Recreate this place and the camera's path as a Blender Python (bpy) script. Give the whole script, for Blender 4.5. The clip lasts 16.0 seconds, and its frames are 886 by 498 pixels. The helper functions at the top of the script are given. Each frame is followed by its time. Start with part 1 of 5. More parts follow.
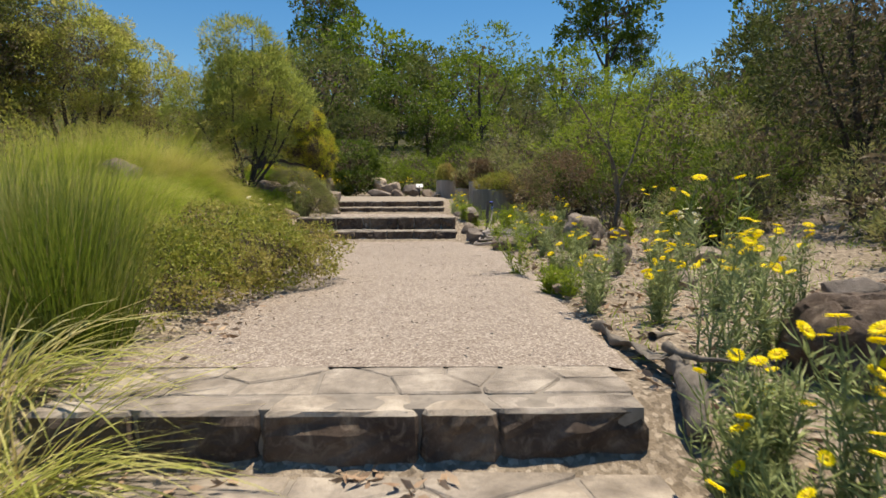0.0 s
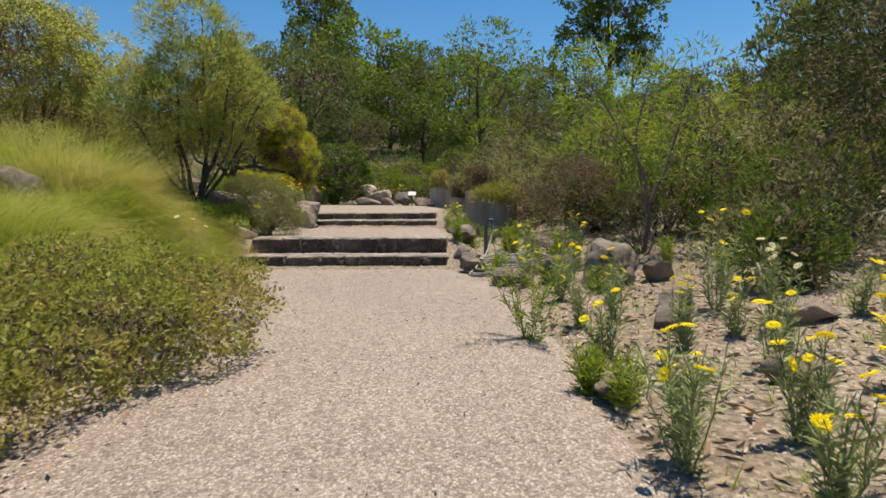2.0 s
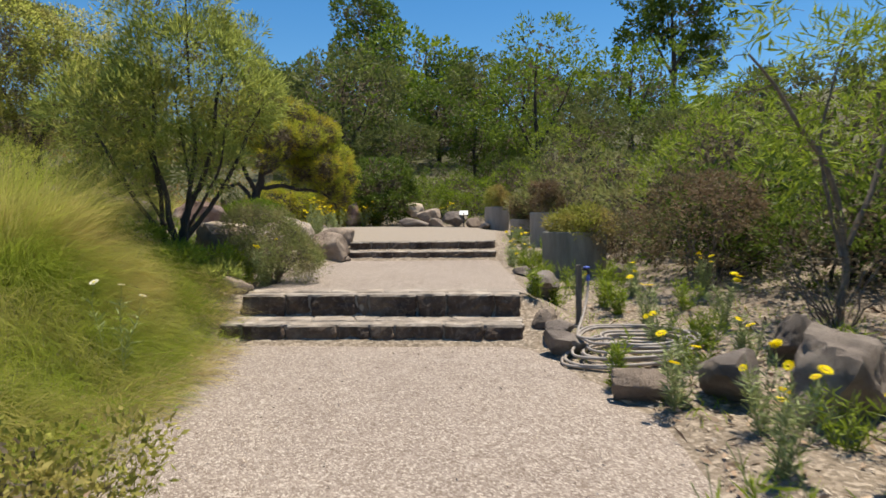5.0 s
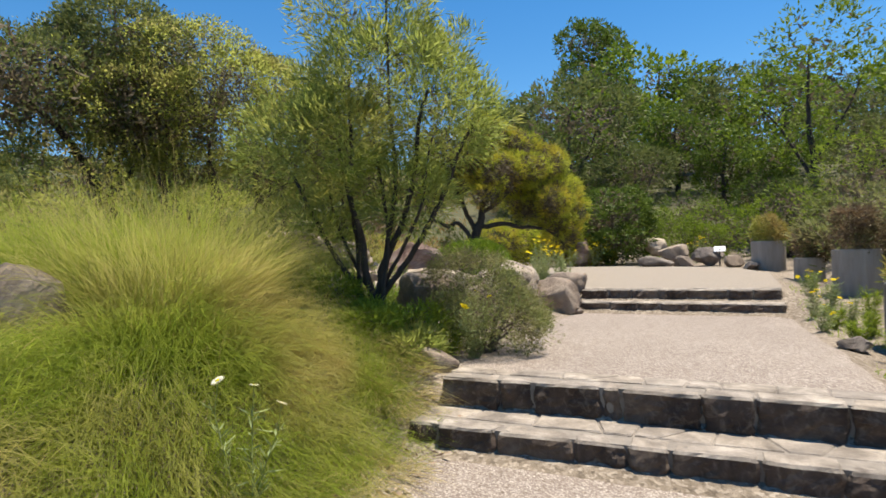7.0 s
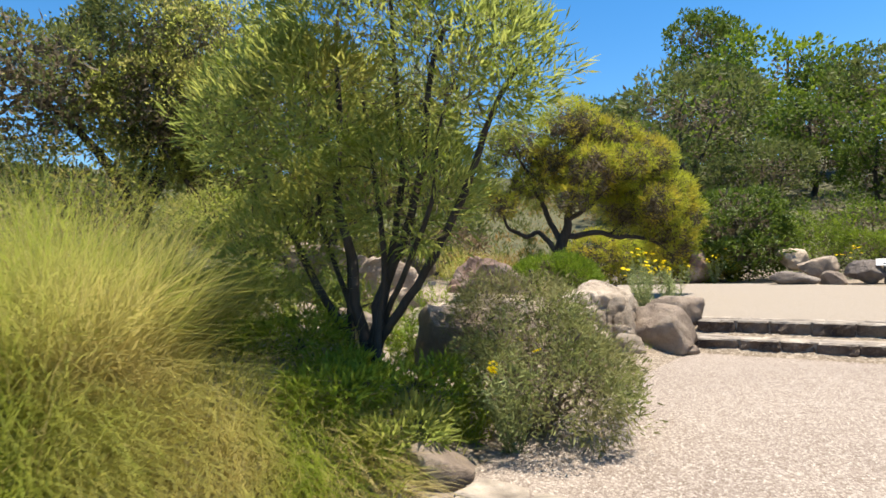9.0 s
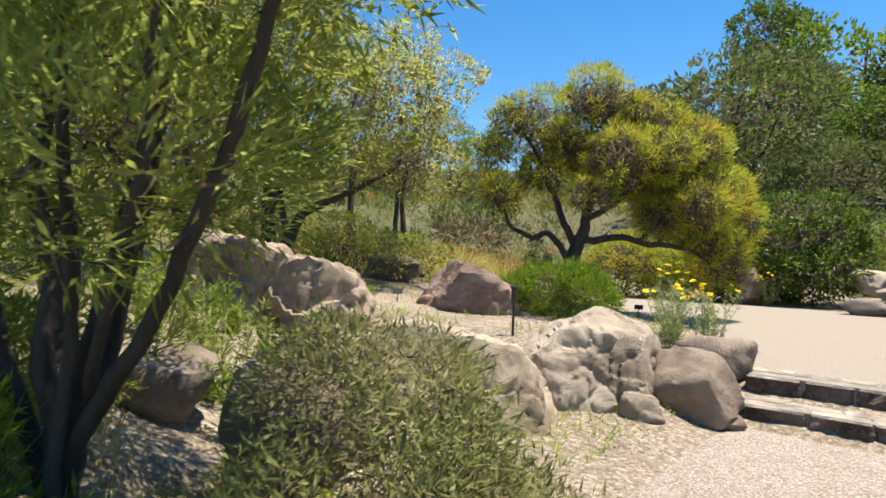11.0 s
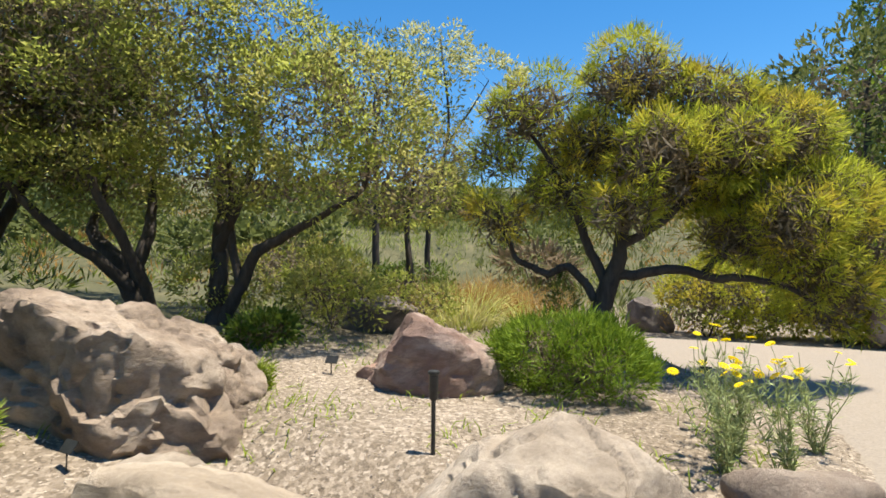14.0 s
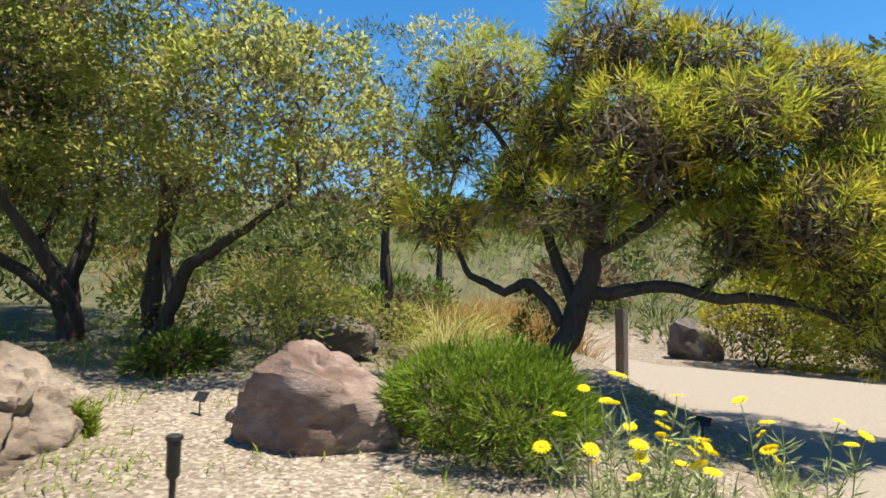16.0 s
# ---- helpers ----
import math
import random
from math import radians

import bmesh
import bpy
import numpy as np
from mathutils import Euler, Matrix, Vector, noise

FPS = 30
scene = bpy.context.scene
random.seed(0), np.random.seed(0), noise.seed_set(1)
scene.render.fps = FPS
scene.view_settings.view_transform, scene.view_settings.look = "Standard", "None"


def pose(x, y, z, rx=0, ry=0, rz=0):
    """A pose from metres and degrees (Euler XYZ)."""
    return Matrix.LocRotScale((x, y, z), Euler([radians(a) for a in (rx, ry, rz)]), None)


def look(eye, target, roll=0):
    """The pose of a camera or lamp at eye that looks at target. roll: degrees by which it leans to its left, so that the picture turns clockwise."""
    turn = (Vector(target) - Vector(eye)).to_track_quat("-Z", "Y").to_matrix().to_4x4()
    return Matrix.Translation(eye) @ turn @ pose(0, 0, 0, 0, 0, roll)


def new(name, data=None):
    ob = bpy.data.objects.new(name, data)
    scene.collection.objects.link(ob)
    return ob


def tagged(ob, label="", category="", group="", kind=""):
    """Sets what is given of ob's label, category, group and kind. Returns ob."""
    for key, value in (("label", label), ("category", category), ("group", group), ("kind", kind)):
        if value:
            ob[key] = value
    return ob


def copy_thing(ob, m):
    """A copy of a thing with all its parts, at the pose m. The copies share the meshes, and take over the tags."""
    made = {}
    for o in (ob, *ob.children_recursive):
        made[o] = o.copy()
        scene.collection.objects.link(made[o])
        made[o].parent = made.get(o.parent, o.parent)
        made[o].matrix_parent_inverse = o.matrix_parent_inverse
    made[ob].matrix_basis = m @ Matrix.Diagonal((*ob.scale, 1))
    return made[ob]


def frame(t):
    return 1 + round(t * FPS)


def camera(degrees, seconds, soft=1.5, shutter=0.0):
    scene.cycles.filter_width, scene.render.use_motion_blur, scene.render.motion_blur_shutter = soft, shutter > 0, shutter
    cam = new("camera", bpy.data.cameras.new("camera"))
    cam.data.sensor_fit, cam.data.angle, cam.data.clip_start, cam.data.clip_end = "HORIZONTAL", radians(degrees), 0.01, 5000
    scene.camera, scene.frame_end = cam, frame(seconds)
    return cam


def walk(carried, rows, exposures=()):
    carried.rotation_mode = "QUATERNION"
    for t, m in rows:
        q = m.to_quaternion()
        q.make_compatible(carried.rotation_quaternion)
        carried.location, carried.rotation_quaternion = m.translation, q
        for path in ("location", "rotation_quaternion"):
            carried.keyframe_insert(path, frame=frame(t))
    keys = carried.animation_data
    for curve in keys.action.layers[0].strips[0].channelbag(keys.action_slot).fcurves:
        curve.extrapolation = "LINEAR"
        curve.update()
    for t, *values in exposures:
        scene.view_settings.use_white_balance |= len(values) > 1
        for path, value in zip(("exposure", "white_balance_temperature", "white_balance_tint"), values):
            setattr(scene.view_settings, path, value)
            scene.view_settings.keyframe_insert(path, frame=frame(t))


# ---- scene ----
cam = camera(73.5, 16.0, soft=1.6, shutter=0.25)
PATH = [
    (0, (0.023, 0.538, 1.035), (0.026, 2.532, 0.884), -0.3),
    (0.5, (0.016, 1.122, 1.057), (0.022, 3.117, 0.909), 0.1),
    (1.5, (0.105, 2.123, 1.14), (0.114, 4.118, 0.997), -0.2),
    (3, (0.256, 3.335, 1.437), (0.262, 5.331, 1.313), -0.2),
    (5.3, (-0.157, 5.634, 1.591), (-0.398, 7.618, 1.504), -0.9),
    (5.5, (-0.252, 5.841, 1.619), (-0.56, 7.816, 1.544), -1.0),
    (6, (-0.405, 6.306, 1.641), (-0.898, 8.244, 1.612), -1.2),
    (6.5, (-0.474, 6.724, 1.7), (-1.173, 8.598, 1.708), -1.3),
    (7, (-0.581, 7.178, 1.706), (-1.456, 8.976, 1.737), -1.4),
    (7.5, (-0.699, 7.682, 1.695), (-1.686, 9.42, 1.75), -1.9),
    (8, (-0.841, 8.27, 1.746), (-1.902, 9.964, 1.805), -1.8),
    (8.5, (-0.943, 8.747, 1.75), (-2.071, 10.397, 1.828), -1.9),
    (9, (-1.044, 9.254, 1.805), (-2.217, 10.872, 1.88), -1.4),
    (9.5, (-1.192, 9.884, 1.92), (-2.392, 11.483, 1.958), 0.4),
    (10, (-1.306, 10.414, 1.981), (-2.538, 11.989, 2.007), 1.6),
    (10.2, (-1.393, 10.645, 1.972), (-2.631, 12.216, 2.003), 1.9),
    (12.3, (-1.7, 12.486, 2.172), (-3.1, 13.914, 2.225), 1.0),
    (12.5, (-1.753, 12.672, 2.204), (-3.17, 14.082, 2.259), 0.8),
    (13, (-1.817, 13.099, 2.251), (-3.276, 14.465, 2.319), 0.2),
    (13.5, (-1.892, 13.563, 2.296), (-3.4, 14.874, 2.372), 0.3),
    (14, (-1.977, 14.014, 2.312), (-3.513, 15.29, 2.42), 0.4),
    (14.5, (-2.008, 14.455, 2.33), (-3.564, 15.702, 2.473), 0.4),
    (15, (-1.963, 14.932, 2.356), (-3.574, 16.107, 2.517), 0.5),
    (15.5, (-2.029, 15.356, 2.321), (-3.695, 16.449, 2.496), 0.6),
    (16, (-2.07, 15.826, 2.358), (-3.77, 16.867, 2.514), 0.7),
]
walk(cam, [(t, look(eye, target, roll)) for t, eye, target, roll in PATH], [(0.0, 0.50, 7500, 9), (1.0, 0.42, 7400, 10), (3.0, 0.50, 7300, 10), (5.5, 0.57, 7000, 9), (7.0, 0.78, 6900, 9), (10.0, 1.12, 7000, 9), (12.5, 1.04, 6900, 8), (16.0, 1.04, 6850, 7)])

# ---- world, sun, exposure ----
SUN = Vector((0.2, 0.17, 0.96)).normalized()
world = bpy.data.worlds.new("sky")
scene.world = world
world.use_nodes = True
sky = world.node_tree.nodes.new("ShaderNodeTexSky")
sky.sky_type, sky.sun_disc = "NISHITA", False
sky.sun_elevation = math.asin(SUN.z)
sky.sun_rotation = math.atan2(SUN.x, SUN.y)
sky.air_density, sky.dust_density, sky.ozone_density = 1.0, 0.0, 3.0
deep = world.node_tree.nodes.new("ShaderNodeHueSaturation")
deep.inputs["Saturation"].default_value = 1.34
world.node_tree.links.new(sky.outputs[0], deep.inputs["Color"])
world.node_tree.links.new(deep.outputs[0], world.node_tree.nodes["Background"].inputs[0])
world.node_tree.nodes["Background"].inputs[1].default_value = 0.1
sun = new("sun", bpy.data.lights.new("sun", "SUN"))
sun.data.energy, sun.data.angle, sun.data.color = 5.0, radians(0.5), (1.0, 0.93, 0.82)
sun.rotation_mode = "QUATERNION"
sun.rotation_quaternion = SUN.to_track_quat("Z", "Y")


# ---- materials ----
def material(name):
    m = bpy.data.materials.new(name)
    m.use_nodes = True
    return m, m.node_tree.nodes, m.node_tree.links, m.node_tree.nodes["Principled BSDF"]


def coords(nodes, links, scale=(1, 1, 1)):
    geo = nodes.new("ShaderNodeNewGeometry")
    mp = nodes.new("ShaderNodeMapping")
    mp.inputs["Scale"].default_value = scale
    links.new(geo.outputs["Position"], mp.inputs["Vector"])
    return mp.outputs[0]


def noise_tex(nodes, links, vec, scale, detail=4, rough=0.6, distort=0.0):
    n = nodes.new("ShaderNodeTexNoise")
    n.inputs["Scale"].default_value, n.inputs["Detail"].default_value = scale, detail
    n.inputs["Roughness"].default_value, n.inputs["Distortion"].default_value = rough, distort
    links.new(vec, n.inputs["Vector"])
    return n.outputs["Fac"]


def ramp(nodes, links, fac, stops):
    r = nodes.new("ShaderNodeValToRGB")
    while len(r.color_ramp.elements) < len(stops):
        r.color_ramp.elements.new(0.5)
    for e, (p, c) in zip(r.color_ramp.elements, stops):
        e.position, e.color = p, (*c, 1)
    links.new(fac, r.inputs["Fac"])
    return r.outputs["Color"]


def blend(nodes, links, fac, a, b, mode="MIX"):
    m = nodes.new("ShaderNodeMix")
    m.data_type, m.blend_type = "RGBA", mode
    if isinstance(fac, (int, float)):
        m.inputs["Factor"].default_value = fac
    else:
        links.new(fac, m.inputs["Factor"])
    for sock, v in ((m.inputs["A"], a), (m.inputs["B"], b)):
        if isinstance(v, tuple):
            sock.default_value = (*v, 1)
        else:
            links.new(v, sock)
    return m.outputs["Result"]


def bump(nodes, links, bsdf, height, strength, dist):
    b = nodes.new("ShaderNodeBump")
    b.inputs["Strength"].default_value, b.inputs["Distance"].default_value = strength, dist
    links.new(height, b.inputs["Height"])
    links.new(b.outputs[0], bsdf.inputs["Normal"])


def leaf_material(name, dark, light, extra=None, gloss=0.5, clear=0.4, patch=1.3, fine=35.0):
    """Leaves: patches of colour, each leaf a little different, light shining through."""
    m, nodes, links, bsdf = material(name)
    vec = coords(nodes, links)
    a = noise_tex(nodes, links, vec, patch, 3)
    b = noise_tex(nodes, links, vec, fine, 1)
    c = ramp(nodes, links, b, [(0.3, dark), (0.7, light)])
    if extra:
        f = ramp(nodes, links, a, [(0.46, (0, 0, 0)), (0.68, (1, 1, 1))])
        c = blend(nodes, links, f, c, extra)
    links.new(c, bsdf.inputs["Base Color"])
    bsdf.inputs["Roughness"].default_value = gloss + 0.1
    bsdf.inputs["Specular IOR Level"].default_value = 0.22
    tr = nodes.new("ShaderNodeBsdfTranslucent")
    links.new(c, tr.inputs["Color"])
    mix = nodes.new("ShaderNodeMixShader")
    mix.inputs[0].default_value = clear * 0.9
    links.new(bsdf.outputs[0], mix.inputs[1])
    links.new(tr.outputs[0], mix.inputs[2])
    links.new(mix.outputs[0], nodes["Material Output"].inputs["Surface"])
    return m


def rock_material(name, cols, scale=1.6, crack=0.6, vein=(1, 1, 1), spots=None):
    m, nodes, links, bsdf = material(name)
    vec = coords(nodes, links, vein)
    a = noise_tex(nodes, links, vec, scale, 8, 0.62, 0.4)
    c = ramp(nodes, links, a, [(0.32 + 0.36 * i / (len(cols) - 1), col) for i, col in enumerate(cols)])
    fine = noise_tex(nodes, links, vec, scale * 40, 3, 0.7)
    c = blend(nodes, links, 0.55, c, ramp(nodes, links, fine, [(0.25, (0.62, 0.6, 0.58)), (0.65, (1.0, 1.0, 1.0))]), "MULTIPLY")
    if spots:
        s = noise_tex(nodes, links, vec, scale * 4.5, 5, 0.7, 1.0)
        c = blend(nodes, links, ramp(nodes, links, s, [(0.5, (0, 0, 0)), (0.72, (0.7, 0.7, 0.7))]), c, spots)
    info = nodes.new("ShaderNodeObjectInfo")
    c = blend(nodes, links, 1.0, c, ramp(nodes, links, info.outputs["Random"], [(0.0, (0.84, 0.82, 0.81)), (0.5, (0.97, 0.95, 0.93)), (1.0, (1.12, 1.08, 1.02))]), "MULTIPLY")
    links.new(c, bsdf.inputs["Base Color"])
    bsdf.inputs["Roughness"].default_value = 0.85
    h = blend(nodes, links, 0.3, noise_tex(nodes, links, vec, scale * 2.6, 14, 0.74), noise_tex(nodes, links, vec, scale * 9, 10, 0.8))
    bump(nodes, links, bsdf, h, crack, 0.085)
    return m


def pebble_path():
    m, nodes, links, bsdf = material("exposed_aggregate")
    vec = coords(nodes, links)
    v = nodes.new("ShaderNodeTexVoronoi")
    v.inputs["Scale"].default_value = 95
    links.new(vec, v.inputs["Vector"])
    grey = nodes.new("ShaderNodeSeparateColor")
    links.new(v.outputs["Color"], grey.inputs[0])
    c = ramp(nodes, links, grey.outputs[0], [(0.0, (0.17, 0.125, 0.10)), (0.3, (0.26, 0.213, 0.18)), (0.7, (0.345, 0.298, 0.258)), (1.0, (0.58, 0.52, 0.46))])
    edge = ramp(nodes, links, v.outputs["Distance"], [(0.35, (1, 1, 1)), (0.75, (0.55, 0.52, 0.5))])
    c = blend(nodes, links, 0.8, c, edge, "MULTIPLY")
    big = noise_tex(nodes, links, vec, 0.9, 5, 0.65)
    c = blend(nodes, links, 0.5, c, ramp(nodes, links, big, [(0.3, (0.72, 0.68, 0.66)), (0.7, (1.0, 0.98, 0.96))]), "MULTIPLY")
    dust = noise_tex(nodes, links, vec, 6.0, 4, 0.7)
    c = blend(nodes, links, ramp(nodes, links, dust, [(0.5, (0, 0, 0)), (0.8, (0.4, 0.4, 0.4))]), c, (0.38, 0.32, 0.275))
    links.new(c, bsdf.inputs["Base Color"])
    bsdf.inputs["Roughness"].default_value = 0.8
    inv = ramp(nodes, links, v.outputs["Distance"], [(0.1, (1, 1, 1)), (0.7, (0, 0, 0))])
    bump(nodes, links, bsdf, inv, 0.6, 0.008)
    return m


def mulch_ground():
    m, nodes, links, bsdf = material("mulch_soil")
    vec = coords(nodes, links)
    v = nodes.new("ShaderNodeTexVoronoi")
    v.inputs["Scale"].default_value = 42
    links.new(vec, v.inputs["Vector"])
    sep = nodes.new("ShaderNodeSeparateColor")
    links.new(v.outputs["Color"], sep.inputs[0])
    c = ramp(nodes, links, sep.outputs[0], [(0.0, (0.075, 0.055, 0.038)), (0.35, (0.175, 0.136, 0.10)), (0.75, (0.295, 0.242, 0.19)), (1.0, (0.50, 0.43, 0.355))])
    soft = noise_tex(nodes, links, vec, 14, 5, 0.7)
    c = blend(nodes, links, 0.4, c, ramp(nodes, links, soft, [(0.3, (0.13, 0.10, 0.07)), (0.7, (0.38, 0.32, 0.255))]))
    big = noise_tex(nodes, links, vec, 0.55, 5, 0.6)
    c = blend(nodes, links, 0.55, c, ramp(nodes, links, big, [(0.3, (0.5, 0.46, 0.4)), (0.65, (1, 1, 1))]), "MULTIPLY")
    # dry grass takes over on the hill away from the beds
    geo = nodes.new("ShaderNodeSeparateXYZ")
    links.new(vec, geo.inputs[0])
    rng = nodes.new("ShaderNodeMapRange")
    rng.inputs["From Min"].default_value, rng.inputs["From Max"].default_value = 1.55, 1.85
    links.new(geo.outputs["Z"], rng.inputs["Value"])
    gr = ramp(nodes, links, noise_tex(nodes, links, vec, 1.6, 7, 0.75), [(0.3, (0.04, 0.047, 0.018)), (0.55, (0.09, 0.086, 0.04)), (0.75, (0.165, 0.14, 0.075))])
    c = blend(nodes, links, rng.outputs[0], c, gr)
    links.new(c, bsdf.inputs["Base Color"])
    bsdf.inputs["Roughness"].default_value = 0.95
    bump(nodes, links, bsdf, soft, 0.9, 0.03)
    return m


def plain(name, dark, light, scale=8.0, gloss=0.8, relief=0.3, metal=0.0, vein=(1, 1, 1)):
    m, nodes, links, bsdf = material(name)
    vec = coords(nodes, links, vein)
    a = noise_tex(nodes, links, vec, scale, 7, 0.68, 0.3)
    links.new(ramp(nodes, links, a, [(0.3, dark), (0.7, light)]), bsdf.inputs["Base Color"])
    bsdf.inputs["Roughness"].default_value, bsdf.inputs["Metallic"].default_value = gloss, metal
    bump(nodes, links, bsdf, noise_tex(nodes, links, vec, scale * 4, 5), relief, 0.01)
    return m


M_PATH, M_MULCH = pebble_path(), mulch_ground()
M_PALEPATH = plain("pale_crushed_gravel", (0.20, 0.168, 0.135), (0.31, 0.265, 0.22), 40, 0.9, 0.5)
# dark rock; on step stones its tone also holds the shade of the sides
M_ROCK_STEPSHADE = rock_material("dark_rock_and_step_shade", [(0.04, 0.024, 0.017), (0.09, 0.062, 0.047), (0.19, 0.148, 0.118)], 3.0, 0.6, spots=(0.24, 0.195, 0.155))
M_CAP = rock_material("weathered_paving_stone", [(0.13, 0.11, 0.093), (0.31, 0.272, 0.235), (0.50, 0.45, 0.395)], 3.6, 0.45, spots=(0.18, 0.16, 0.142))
M_MORTAR = plain("dusty_mortar", (0.14, 0.12, 0.10), (0.27, 0.235, 0.20), 9)
M_SAND = rock_material("pale_sandstone", [(0.22, 0.175, 0.13), (0.44, 0.37, 0.295), (0.60, 0.525, 0.44)], 1.3, 0.9, (1, 1, 1.6), spots=(0.31, 0.26, 0.21))
M_PINK = rock_material("pinkish_sandstone", [(0.13, 0.096, 0.07), (0.39, 0.305, 0.235), (0.57, 0.475, 0.385)], 1.5, 1.0, (1, 1, 1.8), spots=(0.18, 0.14, 0.108))
M_PURPLE = rock_material("purple_brown_rock", [(0.13, 0.078, 0.06), (0.28, 0.185, 0.15), (0.52, 0.43, 0.38)], 1.2, 0.8, (1, 1, 2.2), spots=(0.08, 0.065, 0.06))
M_GREYROCK = rock_material("grey_basalt", [(0.09, 0.075, 0.066), (0.19, 0.16, 0.142), (0.33, 0.29, 0.26)], 2.4, 0.9)
M_BROWNROCK = rock_material("brown_basalt", [(0.13, 0.10, 0.08), (0.27, 0.215, 0.175), (0.42, 0.355, 0.295)], 2.0, 0.9)
M_BARK = plain("dark_bark", (0.022, 0.017, 0.014), (0.075, 0.06, 0.05), 14, 0.9, 1.0, vein=(1, 1, 0.25))
M_TWIG = plain("grey_twigs", (0.09, 0.07, 0.055), (0.2, 0.165, 0.135), 20, 0.9, 0.5)
M_CONC = plain("stained_concrete", (0.10, 0.10, 0.085), (0.26, 0.25, 0.22), 3.0, 0.85, 0.5, vein=(2, 2, 0.3))
M_CONCPALE = plain("pale_concrete", (0.24, 0.21, 0.185), (0.42, 0.38, 0.34), 3.0, 0.85, 0.5, vein=(2, 2, 0.3))
M_BLACK = plain("black_metal", (0.012, 0.012, 0.012), (0.03, 0.03, 0.028), 30, 0.45, 0.1)
M_TIMBER = plain("weathered_timber", (0.07, 0.058, 0.048), (0.19, 0.165, 0.14), 9, 0.85, 0.6, vein=(3, 3, 0.4))
M_HOSE = plain("dusty_hose", (0.22, 0.19, 0.17), (0.40, 0.355, 0.32), 12, 0.55, 0.1)
M_WHITE = plain("white_plate", (0.62, 0.63, 0.64), (0.8, 0.81, 0.82), 6, 0.4, 0.05)
M_BLUE = plain("blue_plastic", (0.07, 0.10, 0.42), (0.12, 0.17, 0.55), 10, 0.4, 0.05)
M_STRAW = plain("dry_litter", (0.16, 0.09, 0.055), (0.46, 0.34, 0.235), 3.0, 0.85, 0.3)
M_SHELL = plain("pale_chips", (0.26, 0.205, 0.155), (0.56, 0.48, 0.395), 4.0, 0.8, 0.3)
M_YELLOW = leaf_material("yellow_petals", (0.84, 0.66, 0.006), (0.92, 0.80, 0.02), None, 0.5, 0.3)
M_ORANGE = plain("orange_florets", (0.66, 0.40, 0.01), (0.80, 0.55, 0.015), 60, 0.8, 0.5)
M_CREAM = leaf_material("cream_petals", (0.72, 0.67, 0.48), (0.85, 0.81, 0.66), None, 0.5, 0.3)
M_GRASS = leaf_material("fine_grass", (0.16, 0.225, 0.024), (0.365, 0.42, 0.065), (0.52, 0.445, 0.17), 0.5, 0.65, 0.9, 9)
M_STALK = leaf_material("straw_grass", (0.36, 0.29, 0.11), (0.58, 0.49, 0.23), None, 0.55, 0.5)
M_RUSH = leaf_material("green_rushes", (0.09, 0.14, 0.015), (0.22, 0.28, 0.04), (0.34, 0.33, 0.11), 0.45, 0.4, 2.0, 20)
M_STRAP = leaf_material("strap_leaves", (0.24, 0.27, 0.05), (0.48, 0.48, 0.14), (0.62, 0.55, 0.27), 0.4, 0.4, 3.0)
M_OLIVE = leaf_material("olive_leaves", (0.16, 0.18, 0.028), (0.36, 0.365, 0.075), (0.36, 0.27, 0.10), clear=0.45)
M_HAKEA = leaf_material("grey_green_leaves", (0.165, 0.215, 0.045), (0.39, 0.435, 0.115), (0.44, 0.41, 0.105), 0.45, 0.7)
M_DARKL = leaf_material("dull_olive_leaves", (0.19, 0.225, 0.04), (0.44, 0.46, 0.10), (0.36, 0.31, 0.12), 0.5, 0.6, 1.8)
M_CANOPY = leaf_material("olive_canopy_leaves", (0.25, 0.285, 0.062), (0.385, 0.41, 0.095), (0.36, 0.32, 0.125), 0.6, 0.9, 1.8)
M_TUFT = leaf_material("yellow_green_needles", (0.21, 0.25, 0.023), (0.48, 0.51, 0.062), (0.48, 0.375, 0.05), 0.45, 0.65, 1.6)
M_BRIGHT = leaf_material("bright_green_needles", (0.085, 0.15, 0.012), (0.26, 0.36, 0.04), None, 0.45, 0.4)
M_GREYOLIVE = leaf_material("grey_olive_leaves", (0.12, 0.145, 0.045), (0.29, 0.315, 0.11), (0.27, 0.24, 0.11), 0.5, 0.5)
M_GREYL = leaf_material("silver_green_leaves", (0.18, 0.225, 0.085), (0.39, 0.445, 0.20), None, 0.5, 0.35)
M_LIME = leaf_material("fresh_green_leaves", (0.135, 0.195, 0.018), (0.32, 0.405, 0.048), None, 0.45, 0.5)
M_FARDARK = leaf_material("dark_green_leaves", (0.048, 0.084, 0.012), (0.15, 0.21, 0.03), None, 0.5, 0.45, 0.5, 4)
M_DEEP = leaf_material("dusky_leaves", (0.032, 0.045, 0.013), (0.10, 0.12, 0.035), None, 0.6, 0.3, 0.5, 9)
M_FAROLIVE = leaf_material("dull_green_leaves", (0.078, 0.10, 0.03), (0.19, 0.215, 0.066), None, 0.5, 0.45, 0.5, 4)
M_FARLIME = leaf_material("light_green_leaves", (0.09, 0.14, 0.012), (0.245, 0.33, 0.035), None, 0.5, 0.45, 0.5, 4)
M_DRY = leaf_material("dry_brown_leaves", (0.13, 0.085, 0.05), (0.27, 0.195, 0.12), (0.115, 0.12, 0.05), 0.6, 0.35, 2.5)
M_PALEFL = leaf_material("pale_yellow_blossom", (0.42, 0.42, 0.16), (0.62, 0.60, 0.32), None, 0.6, 0.4)
# twig brown, kept darker than the leaves so that crown hearts look shaded
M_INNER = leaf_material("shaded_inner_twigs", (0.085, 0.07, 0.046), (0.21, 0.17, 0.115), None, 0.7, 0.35)
